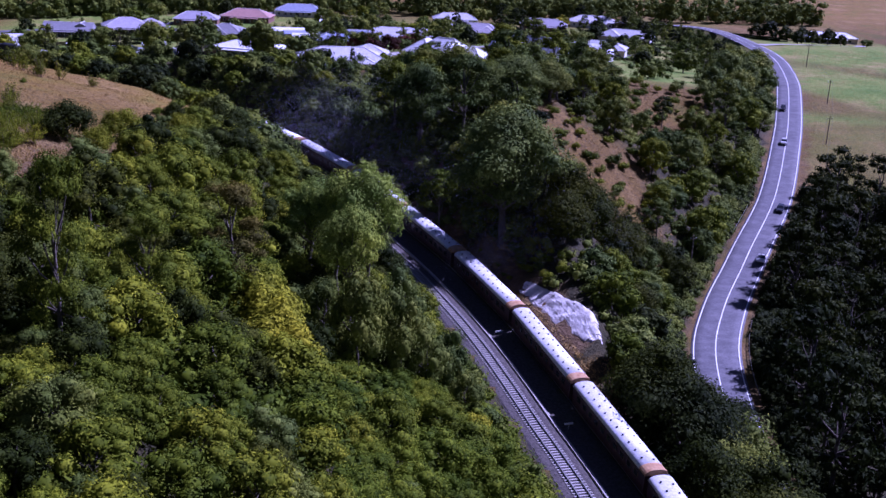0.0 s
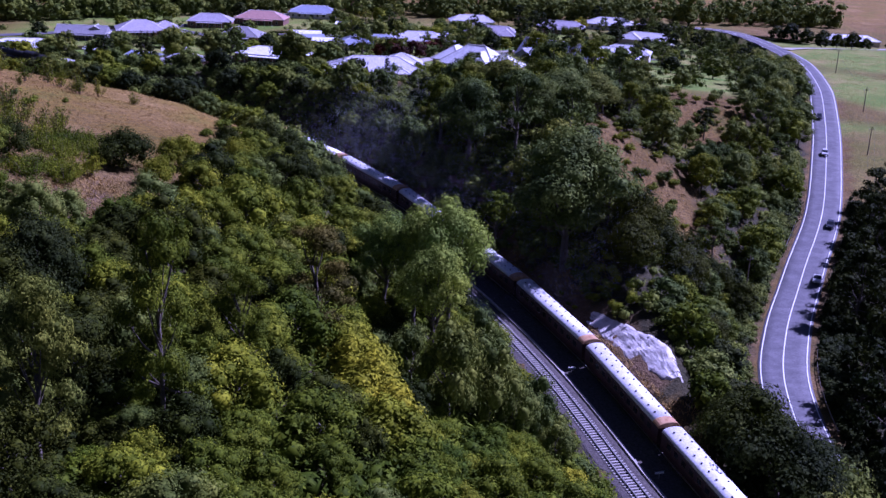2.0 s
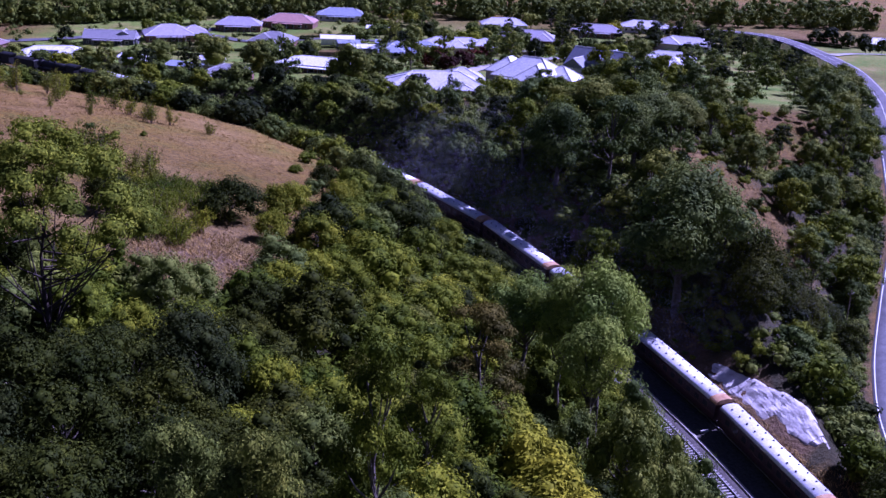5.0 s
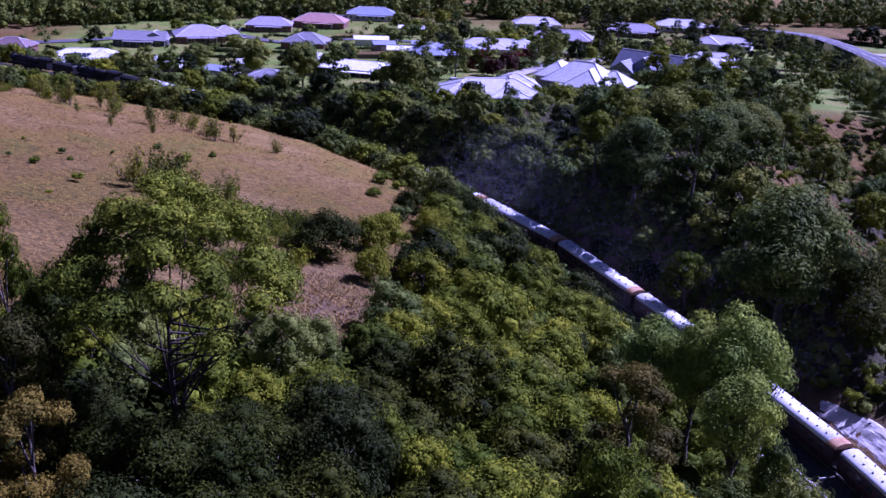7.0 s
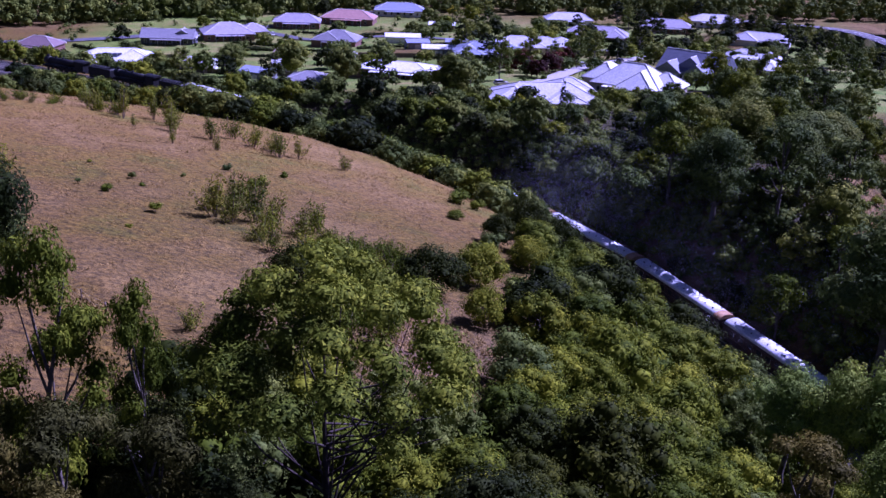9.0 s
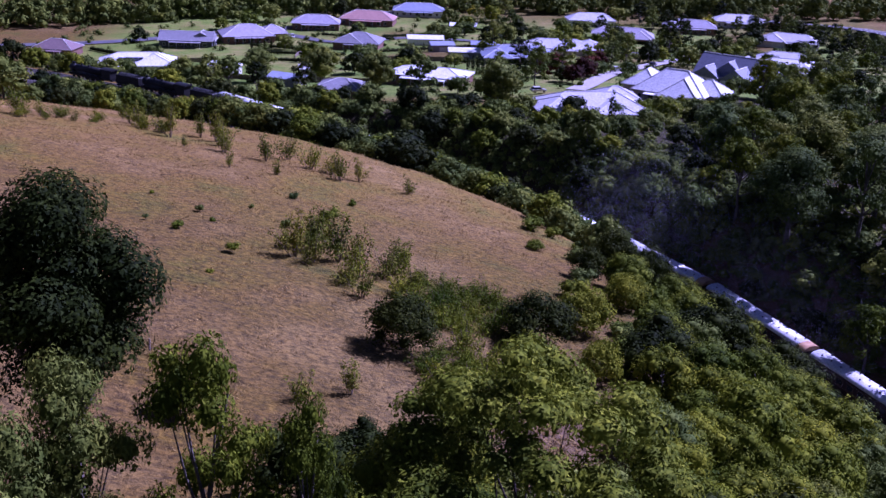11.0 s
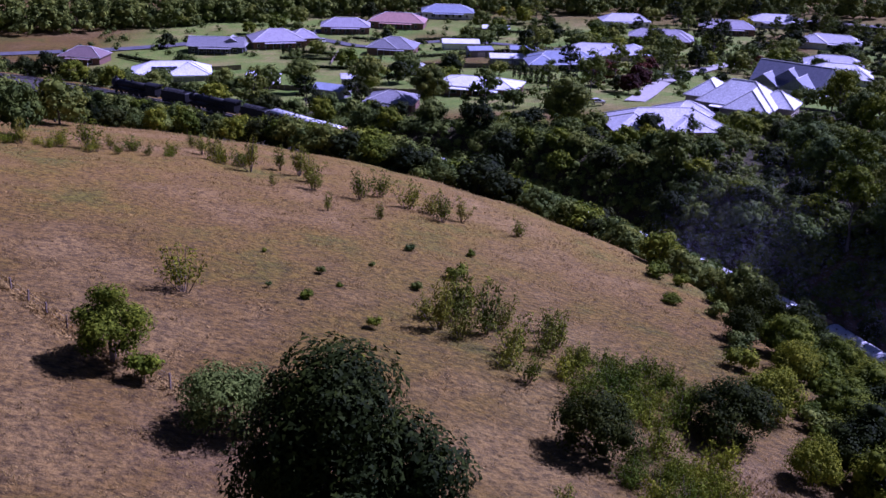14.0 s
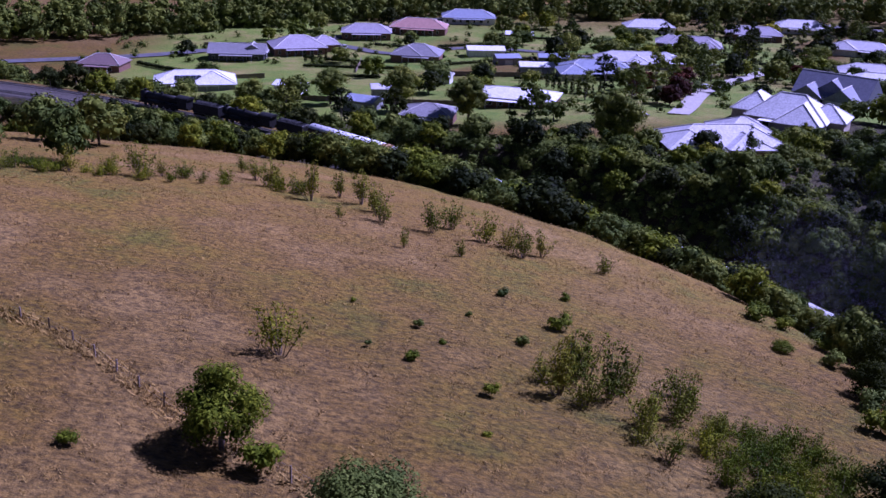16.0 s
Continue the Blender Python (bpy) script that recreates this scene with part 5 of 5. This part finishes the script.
tufts("dry_grass", "tufts of dry straw-coloured grass over the paddock", 24000, -150, -45, 112, 215, in_paddock, 0.10, 0.22, STRAW, 1, 0.16, 5)
def by_fence(x, y, dr, ds):
    d = np.sqrt(((x[:, None] - FENCE[:, 0]) ** 2 + (y[:, None] - FENCE[:, 1]) ** 2).min(1))
    return d < 0.9


tufts("fence_grass", "taller dry grass along the wire fence", 26000, -150, -76, 124, 170, by_fence, 0.22, 0.55, STRAW, 6, 0.25, 5)
tufts("dry_grass_far", "tufts of dry straw-coloured grass on the paddock's crest", 12000, -170, -50, 205, 305, in_paddock, 0.12, 0.3, STRAW, 2, 0.25, 4)
tufts("patch_grass", "dry grass tufts on the bare earth opening", 2600, -62, -43, 116, 144, lambda x, y, a, b: (x + 52.4) ** 2 / 60 + (y - 130) ** 2 / 150 < 1, 0.2, 0.5, STRAW, 12, 0.25, 6)
tufts("glade_grass", "tufts of dry grass on the clearing above the road", 9000, 8, 80, 205, 340, lambda x, y, a, b: (a < -12) & (b > 9), 0.25, 0.6, STRAW, 3, 0.3, 4)
tufts("bank_grass", "pale dry grass between railway and rock face", 9000, -2, 34, 138, 200, lambda x, y, a, b: (a < -4.6) & (a > -14) & ~((y > 148) & (y < 180) & (a < -6.2)), 0.25, 0.6, STRAW, 9, 0.3, 4)
tufts("meadow_grass", "yellow-green grass tussocks on the roadside field", 9000, 90, 210, 250, 520, lambda x, y, a, b: b < -7, 0.15, 0.4, STRAW, 10, 0.4, 4)

# ---- sleepers of the open track ----
sl = None
t0 = tracks[0]
for k in range(290):
    s = near_y(RAIL, 76) + k * 0.62
    i = int(s)
    p = RAIL[i] + (RAIL[i + 1] - RAIL[i]) * (s - i)
    t = RAIL_T[i]
    if sl is None:
        sl = part("sleeper", boxed(-0.13, -1.25, -0.1, 0.13, 1.25, 0.12, 0.02), CONCRETE, t0)
        q = sl
    else:
        q = part("sleeper", sl.data, None, t0)
    q.location = (p[0] - t[1] * TRACK_LEFT, p[1] + t[0] * TRACK_LEFT, float(rail_z(p[1])) + 0.26)
    q.rotation_euler = (0, 0, math.atan2(t[1], t[0]))


# ---- village ----
def paint(name, c, r=0.6, metal=0.0):
    d = tuple(v * 0.82 for v in c)
    return mottled(name, d, c, 0.6, r, metal, None, 2.2)


ROOFS = {k: paint("roof_" + k, c, 0.5) for k, c in dict(white=(0.80, 0.80, 0.84), pale=(0.58, 0.57, 0.62), mauve=(0.40, 0.37, 0.43), slate=(0.16, 0.17, 0.23), blue=(0.30, 0.33, 0.44), pink=(0.46, 0.27, 0.23), brown=(0.24, 0.17, 0.17), red=(0.33, 0.10, 0.10), grey=(0.28, 0.27, 0.30)).items()}
WALLS = {k: paint("wall_" + k, c, 0.85) for k, c in dict(white=(0.78, 0.77, 0.76), cream=(0.55, 0.48, 0.40), brick=(0.22, 0.12, 0.09), grey=(0.30, 0.30, 0.33), dark=(0.08, 0.08, 0.10)).items()}


def roof_block(bm, w, d, z0, rise, over, hip):
    x, y = w / 2 + over, d / 2 + over
    e = min(hip, x - 0.1)
    low = [bm.verts.new(p) for p in ((-x, -y, z0), (x, -y, z0), (x, y, z0), (-x, y, z0))]
    under = [bm.verts.new((v.co.x, v.co.y, z0 - 0.22)) for v in low]
    a, b = bm.verts.new((-x + e, 0, z0 + rise)), bm.verts.new((x - e, 0, z0 + rise))
    for f in ((low[0], low[1], b, a), (low[1], low[2], b), (low[2], low[3], a, b), (low[3], low[0], a), under[::-1]):
        bm.faces.new(f)
    for k in range(4):
        bm.faces.new((under[k], under[(k + 1) % 4], low[(k + 1) % 4], low[k]))


def house(x, y, w, d, spin, roof, wall, rise=2.4, hip=True, h=3.0, wing=None, solar=0, name="house", label="", glazed=True):
    ob = empty(name, pose(x, y, ground(x, y) - 0.05, 0, 0, spin))
    tagged(ob, label or f"single-storey house with a {roof} {'hip' if hip else 'gable'} roof in a garden", "house" if name == "house" else "shed", "village houses" if name == "house" else "village sheds")
    blocks = [(0, 0, w, d, 0)]
    blocks += wing if isinstance(wing, list) else [wing] if wing else []
    for bx, by, bw, bd, turn in blocks:
        place = pose(bx, by, 0, 0, 0, turn)
        body = part("wall", boxed(-bw / 2, -bd / 2, -1.5, bw / 2, bd / 2, h), WALLS[wall], ob)
        body.matrix_basis = place
        bm = bmesh.new()
        roof_block(bm, bw, bd, h + 0.2, rise * 1.2 * min(1.0, bd / d), 0.55, min(bd / 2 + 0.5, bw / 2) if hip else 0.0)
        r = part("roof", bm, ROOFS[roof], ob)
        r.matrix_basis = place
        if glazed:
            top = h + 0.2 + rise * 1.2 * min(1.0, bd / d)
            e = min(bd / 2 + 0.5, bw / 2) if hip else 0.0
            X0, Y0 = bw / 2 + 0.55, bd / 2 + 0.55
            e = min(e, X0 - 0.1)
            part("ridge_cap", rod(bmesh.new(), (-X0 + e, 0, top + 0.03), (X0 - e, 0, top + 0.03), 0.13, 0.13, 5), WALLS["white"], r)
            if hip:
                for sx in (-1, 1):
                    for sy in (-1, 1):
                        part("hip_cap", rod(bmesh.new(), (sx * (X0 - e), 0, top + 0.03), (sx * X0, sy * Y0, h + 0.24), 0.12, 0.12, 5), WALLS["white"], r)
        if not glazed:
            part("roller_door", boxed(-1.5, -bd / 2 - 0.06, 0, 1.5, -bd / 2 - 0.01, 2.3), WALLS["white"], body)
            continue
        step = 3.4
        for k in range(int(bw / step)):
            cx = -bw / 2 + step * (k + 0.6)
            for s in (-1, 1):
                yy = s * (bd / 2 + 0.02)
                wide = 0.9 if k % 2 else 0.55
                win = part("window", boxed(cx - wide, yy - 0.05, 0.8, cx + wide, yy + 0.05, 2.2), WALLS["white"], body)
                part("pane", boxed(cx - wide + 0.08, yy - 0.07, 0.88, cx + wide - 0.08, yy + 0.07, 2.12), GLASS, win)
        part("gutter", boxed(-bw / 2 - 0.6, -bd / 2 - 0.66, h + 0.02, bw / 2 + 0.6, -bd / 2 - 0.56, h + 0.16), WALLS["white"], body)
    if glazed:
        part("door", boxed(-0.5, -d / 2 - 0.06, 0, 0.5, -d / 2 + 0.02, 2.1), WALLS["dark"], ob)
    rise *= 1.2
    if glazed and d > 10:
        ver = part("verandah_roof", boxed(-w * 0.3, -d / 2 - 3.2, h - 0.35, w * 0.3, -d / 2 - 0.5, h - 0.2), ROOFS[roof], ob)
        for k in range(5):
            vx = -w * 0.29 + k * w * 0.145
            part("post", boxed(vx - 0.06, -d / 2 - 3.1, -0.8, vx + 0.06, -d / 2 - 2.98, h - 0.3), WALLS["white"], ver)
    pitch = math.atan2(rise, d / 2 + 0.55)
    for k in range(solar):
        p = part("solar_panel", boxed(-0.8, -0.55, 0, 0.8, 0.55, 0.06), GLASS, ob, "dark blue solar panel")
        f = 0.52
        p.matrix_basis = Matrix.Translation((-w * 0.22 + (k % 5) * 1.75, -(d / 2 + 0.55) * f - (k // 5) * 1.2, h + 0.2 + rise * (1 - f) + 0.1 - (k // 5) * 1.2 * math.tan(pitch))) @ Euler((pitch, 0, 0)).to_matrix().to_4x4()
    return ob


HOUSES = [
    (-31, 312, 25, 13, 8, "pale", "brick", 2.6, True, [(8, 8, 12, 12, 0), (-8, -3.5, 11, 11, 90), (4, -4, 11, 9, 90)]),
    (-2, 361, 20, 14, -28, "white", "cream", 4.6, True, [(-10, 5, 13, 10, 90), (4, -4, 15, 11, 90), (9, 2, 10, 9, 0)]),
    (27, 415, 22, 15, -35, "slate", "white", 4.8, False, [(5, -5, 15, 9, 90), (-6, -4, 13, 8, 90), (0, 2, 16, 12, 90)]),
    (56, 461, 22, 13, -15, "white", "white", 3.0, True, (6, -4, 10, 10, 90)),
    (-178, 441, 26, 13, 14, "white", "grey", 2.6, True, (6, -3, 12, 14, 90)),
    (-224, 487, 16, 11, -5, "brown", "brick", 2.6, True, None),
    (-180, 519, 22, 11, 4, "grey", "dark", 2.6, False, (6, 1, 7, 11, 90)),
    (-159, 539, 22, 16, 20, "mauve", "brick", 3.4, True, (12, 4, 12, 12, 0)),
    (-134, 581, 22, 12, 5, "mauve", "brick", 2.8, True, None),
    (-107, 523, 18, 14, -6, "grey", "brick", 3.0, True, (-4, -3, 10, 12, 90)),
    (-72, 395, 24, 13, -14, "white", "brick", 1.6, True, None),
    (-42, 462, 24, 12, 6, "blue", "cream", 2.4, True, [(-9, -6, 12, 10, 90), (6, -4, 12, 9, 90)]),
    (-26, 492, 26, 11, 2, "pale", "cream", 2.4, True, [(13, 0, 14, 12, 90), (2, -4, 12, 8, 90)]),
    (-111, 601, 26, 14, -4, "pink", "brick", 3.0, True, None),
    (-88, 637, 26, 13, 3, "blue", "white", 2.8, True, None),
    (-66, 671, 14, 9, 0, "red", "brick", 2.4, True, None),
    (12, 568, 24, 12, -8, "mauve", "brick", 3.0, True, [(-10, 4, 12, 10, 0), (6, -4, 12, 9, 90)]),
    (50, 617, 26, 11, -6, "mauve", "brick", 2.8, True, None),
    (81, 645, 26, 12, -4, "pale", "white", 2.6, True, None),
    (92, 585, 26, 12, -20, "pale", "white", 2.6, True, (-8, -4, 10, 12, 90)),
    (1, 628, 24, 11, 6, "pale", "white", 2.6, True, None),
    (-96, 363, 13, 11, -8, "grey", "brick", 1.8, True, None),
    (209, 620, 30, 11, -3, "white", "cream", 2.0, True, None),
    (69, 508, 22, 12, -14, "pale", "white", 2.6, True, None),
]
for x, y, w, d, spin, roof, wall, rise, hip, wing in HOUSES:
    house(x, y, w, d, spin, roof, wall, rise, hip, wing=wing, solar=10 if (roof, wall) == ("white", "grey") else 0)
for x, y, w, d, spin, roof, wall in ((-143, 425, 9, 6.5, -14, "white", "white"), (-116, 389, 9, 8, -20, "blue", "grey"), (-62, 474, 12, 8, 4, "white", "grey"), (-80, 538, 15, 10, 6, "white", "white"), (-54, 503, 11, 6, 2, "blue", "grey"), (-64, 589, 12, 8, 0, "white", "brick"), (-96, 447, 8, 6, -10, "white", "white"), (-112, 415, 8, 6, 10, "pale", "grey"), (-72, 505, 9, 7, 15, "blue", "grey")):
    house(x, y, w, d, spin, roof, wall, 0.9, False, name="garden_shed", label=f"metal garden shed with a {roof} roof", glazed=False)

# ---- streets, gardens, far belts ----
def street(name, knots, w, mat, label):
    line = curve(knots, 2.0)
    t = heading(line)
    verts, faces = [], []
    for p, q in zip(line, t):
        for o in (w / 2, 0, -w / 2):
            x, y = p[0] - q[1] * o, p[1] + q[0] * o
            verts.append((x, y, ground(x, y) + 0.42))
    for k in range(len(line) - 1):
        for j in (0, 1):
            a = 3 * k + j
            faces.append((a + 1, a, a + 3, a + 4))
    tagged(new(name, mesh_of(name, verts, faces, mat)), label, "street", kind="structure")


street("street_village", [(-300, 480), (-238, 507), (-209, 523), (-179, 549), (-155, 566), (-123, 612), (-90, 660)], 7, ASPHALT, "grey asphalt village street")
street("street_cross", [(-155, 566), (-138, 553), (-117, 540), (-87, 560), (-58, 550), (-30, 522), (33, 504), (90, 520)], 6, ASPHALT, "grey asphalt side street")
street("street_drive", [(147, 528), (160, 541), (180, 552), (205, 570), (222, 600)], 5, CONCRETE, "pale concrete driveway to the roadside house")
street("street_close", [(33, 504), (18, 479), (5, 456), (-12, 423), (-24, 386), (-29, 372)], 6, CONCRETE, "pale concrete cul-de-sac between the houses")


def clear_of_houses(x, y, gap=3.0):
    return all((x - h[0]) ** 2 + (y - h[1] + 4) ** 2 > (max(h[2], h[3]) * 0.5 + gap + 2) ** 2 for h in HOUSES)


LAWNS = ((8, 348, 24, 20), (24, 400, 24, 20), (-14, 388, 12, 15), (-34, 352, 11, 13), (-150, 490, 22, 18), (8, 444, 9, 10), (-196, 556, 26, 14))


def on_lawn(x, y):
    return any(((x - cx) / rx) ** 2 + ((y - cy) / ry) ** 2 < 1 for cx, cy, rx, ry in LAWNS)


def garden(x, y, a, b):
    return a < -30 and b > 6 and clear_of_houses(x, y) and not on_lawn(x, y) and not (-185 < x < -100 and 520 < y < 560)


sow(330, -300, 118, 350, 640, lambda x, y, a, b: garden(x, y, a, b) and (x > -70 or y > 560 or rng.random() < 0.25), FAR, 7.0, 0.6, 1.25)
sow(90, -60, 110, 380, 640, garden, FARTALL, 9.0, 0.6, 1.0)
for x, y, s in ((-31, 421, 1.0), (-28, 391, 0.9), (-15, 441, 1.0), (-23, 407, 1.05), (-19, 426, 0.9), (-36, 408, 0.8), (24, 470, 0.9), (34, 482, 0.8)):
    FARRED[0].set(x, y, s, x)
VILLAGEOAK = forms("broad_village_tree", "tree", "broad dark eucalyptus standing before the village houses", "broad trees before the village", bushy, ["gum", "gum"], 2, 185, height=12.5, spread=5.2, n=3400, size=0.5, high=True, band=(0.58, 0.27), fat=1.2)
for x, y, top, width, k in ((-127, 400, 25.5, 13, 0), (-105, 384.7, 30, 13, 0), (-85.6, 360.4, 33, 12, 0), (-53, 309, 41, 12, 1), (-148, 386, 24.5, 12, 1), (-141, 378, 24, 11, 1)):
    stand((VILLAGEOAK[k], 11.6, 11.0), x, y, top, width)
for x, y, s in ((-3.7, 341.5, 0.8), (-37.5, 292, 0.9), (61, 627, 1.5), (-60, 640, 1.1), (60, 455, 0.8)):
    FARYEL[0].set(x, y, s, rng.uniform(0, 6))
for k in range(9):
    CYPRESS[0].set(-60.5 + 1.66 * k, 433.9 - 4.2 * k, rng.uniform(0.85, 1.2), k)
for k in range(4):
    CYPRESS[0].set(-152 + 2.6 * k, 515 + k, 0.9, k)
for k in range(3):
    CYPRESS[0].set(16 + 5 * k, 318 + 3 * k, 0.8, k)
CYPRESS[0].set(-27.1, 301.5, 1.35, 0)
for x, y, s in ((176, 566, 0.9), (190, 562, 1.15), (196, 560, 0.8), (177, 622, 1.3), (184, 616, 1.1), (171, 628, 1.0)):
    FAR[1].set(x, y, s, x)
sow(14, 150, 330, 380, 640, lambda x, y, a, b: b < -30, FAR, 16.0, 0.6, 1.2)


def far_woods(name, seed, count, x0, x1, y0, y1, keep, label):
    """A distant belt of trees as one mass of crowns."""
    r = np.random.default_rng(seed)
    x, y = r.uniform(x0, x1, count), r.uniform(y0, y1, count)
    ok = keep(x, y)
    x, y = x[ok], y[ok]
    z = lay(x, y)[0]
    h = r.uniform(7, 17, len(x))
    clumps = np.concatenate([np.c_[x + r.normal(0, 1.4, len(x)), y + r.normal(0, 1.4, len(x)), z + h * f, r.uniform(2.2, 4.0, len(x)) * (1.2 - 0.4 * f)] for f in (0.25, 0.6, 0.9)])
    me = leaf_mesh(name, r, clumps, len(clumps) * 30, 1.5, LEAF["gum"], 0.9, core=0.6)
    tagged(new(name, me), label, "woods", kind="stuff")


r = np.random.default_rng(21)
sx, sy = r.uniform(-240, 112, 900), r.uniform(372, 640, 900)
keep = np.array([clear_of_houses(a, b, 1.0) and (a > -70 or b > 500) for a, b in zip(sx, sy)]) & (lay(sx, sy)[1] < -34)
sx, sy = sx[keep], sy[keep]
gc = np.c_[sx, sy, lay(sx, sy)[0] + 0.9, r.uniform(0.9, 2.2, len(sx))]
tagged(new("garden_shrubbery", leaf_mesh("garden_shrubbery", r, gc, len(gc) * 30, 0.75, LEAF["gum"], 0.9, core=0.5)), "dark green garden shrubbery between the village houses", "shrubs", kind="stuff")
belt_line = lambda x: np.where(x < -120, 640 + 0.7 * (x + 120), 640 + 0.16 * (x + 120))
far_woods("far_woods", 11, 5200, -330, 230, 480, 760, lambda x, y: (y > belt_line(x)) & (y < belt_line(x) + 45), "distant belt of dark trees behind the village")


# ---- hedges and garden fences ----
def hedge(x0, y0, x1, y1, h=1.6):
    n = int(math.hypot(x1 - x0, y1 - y0) * 24)
    r = np.random.default_rng(int(abs(x0 * 7 + y0)))
    m = int(math.hypot(x1 - x0, y1 - y0) / 0.9)
    clumps = [(x0 + (x1 - x0) * k / m, y0 + (y1 - y0) * k / m, ground(x0 + (x1 - x0) * k / m, y0 + (y1 - y0) * k / m) + h * 0.5, h * 0.6) for k in range(m + 1)]
    tagged(new("hedge", leaf_mesh("hedge", r, clumps, n, 0.6, LEAF["dark"], 1.0, core=0.7)), "clipped dark green garden hedge", "hedge", "garden hedges")


for a in ((-150, 500, -110, 488), (-128, 560, -95, 552), (-96, 500, -60, 520), (-70, 455, -30, 452), (-20, 560, 30, 556), (60, 470, 96, 480), (30, 440, 62, 452), (40, 400, 60, 412), (-90, 405, -70, 395), (20, 520, 60, 530), (-110.5, 539.5, -97, 528), (-153.6, 523, -128.6, 511), (-76.7, 595, -49.7, 590.7), (91.7, 638, 121, 637), (152, 628, 180, 612), (156, 634, 186, 618), (-60, 485, -30, 478), (-100, 560, -70, 575), (-215, 500, -190, 480), (-140, 470, -118, 462)):
    hedge(*a)


def paling_fence(x0, y0, x1, y1, h=1.5):
    e = tagged(empty("paling_fence"), "grey timber garden fence between the lots", "fence", "garden fences")
    n = max(2, int(math.hypot(x1 - x0, y1 - y0) / 2.4))
    ang = math.atan2(y1 - y0, x1 - x0)
    step = math.hypot(x1 - x0, y1 - y0) / n
    for k in range(n):
        u = (k + 0.5) / n
        x, y = x0 + (x1 - x0) * u, y0 + (y1 - y0) * u
        p = part("panel", boxed(-step / 2 + 0.02, -0.03, -0.4, step / 2 - 0.02, 0.03, h), TIMBER, e)
        p.matrix_basis = pose(x, y, ground(x, y) + 0.1, 0, 0, math.degrees(ang))


for a in ((-160, 420, -120, 402), (-205, 450, -160, 470), (-200, 545, -165, 552), (-130, 520, -128, 480), (-95, 470, -60, 462), (-112, 400, -84, 392), (-60, 480, -62, 520), (-10, 500, 10, 480), (16, 340, 22, 330)):
    paling_fence(*a)
for x, y, c in ((-40, 366, (0.7, 0.7, 0.72)), (-10, 430, (0.55, 0.56, 0.6)), (6, 452, (0.08, 0.08, 0.1)), (-140, 548, (0.7, 0.7, 0.7)), (-78, 590, (0.06, 0.06, 0.08))):
    v = car(x, y, c, "parked_car", "parked sedan beside the village street")
    v.matrix_basis = pose(x, y, ground(x, y) + 0.45, 0, 0, 60 + x)
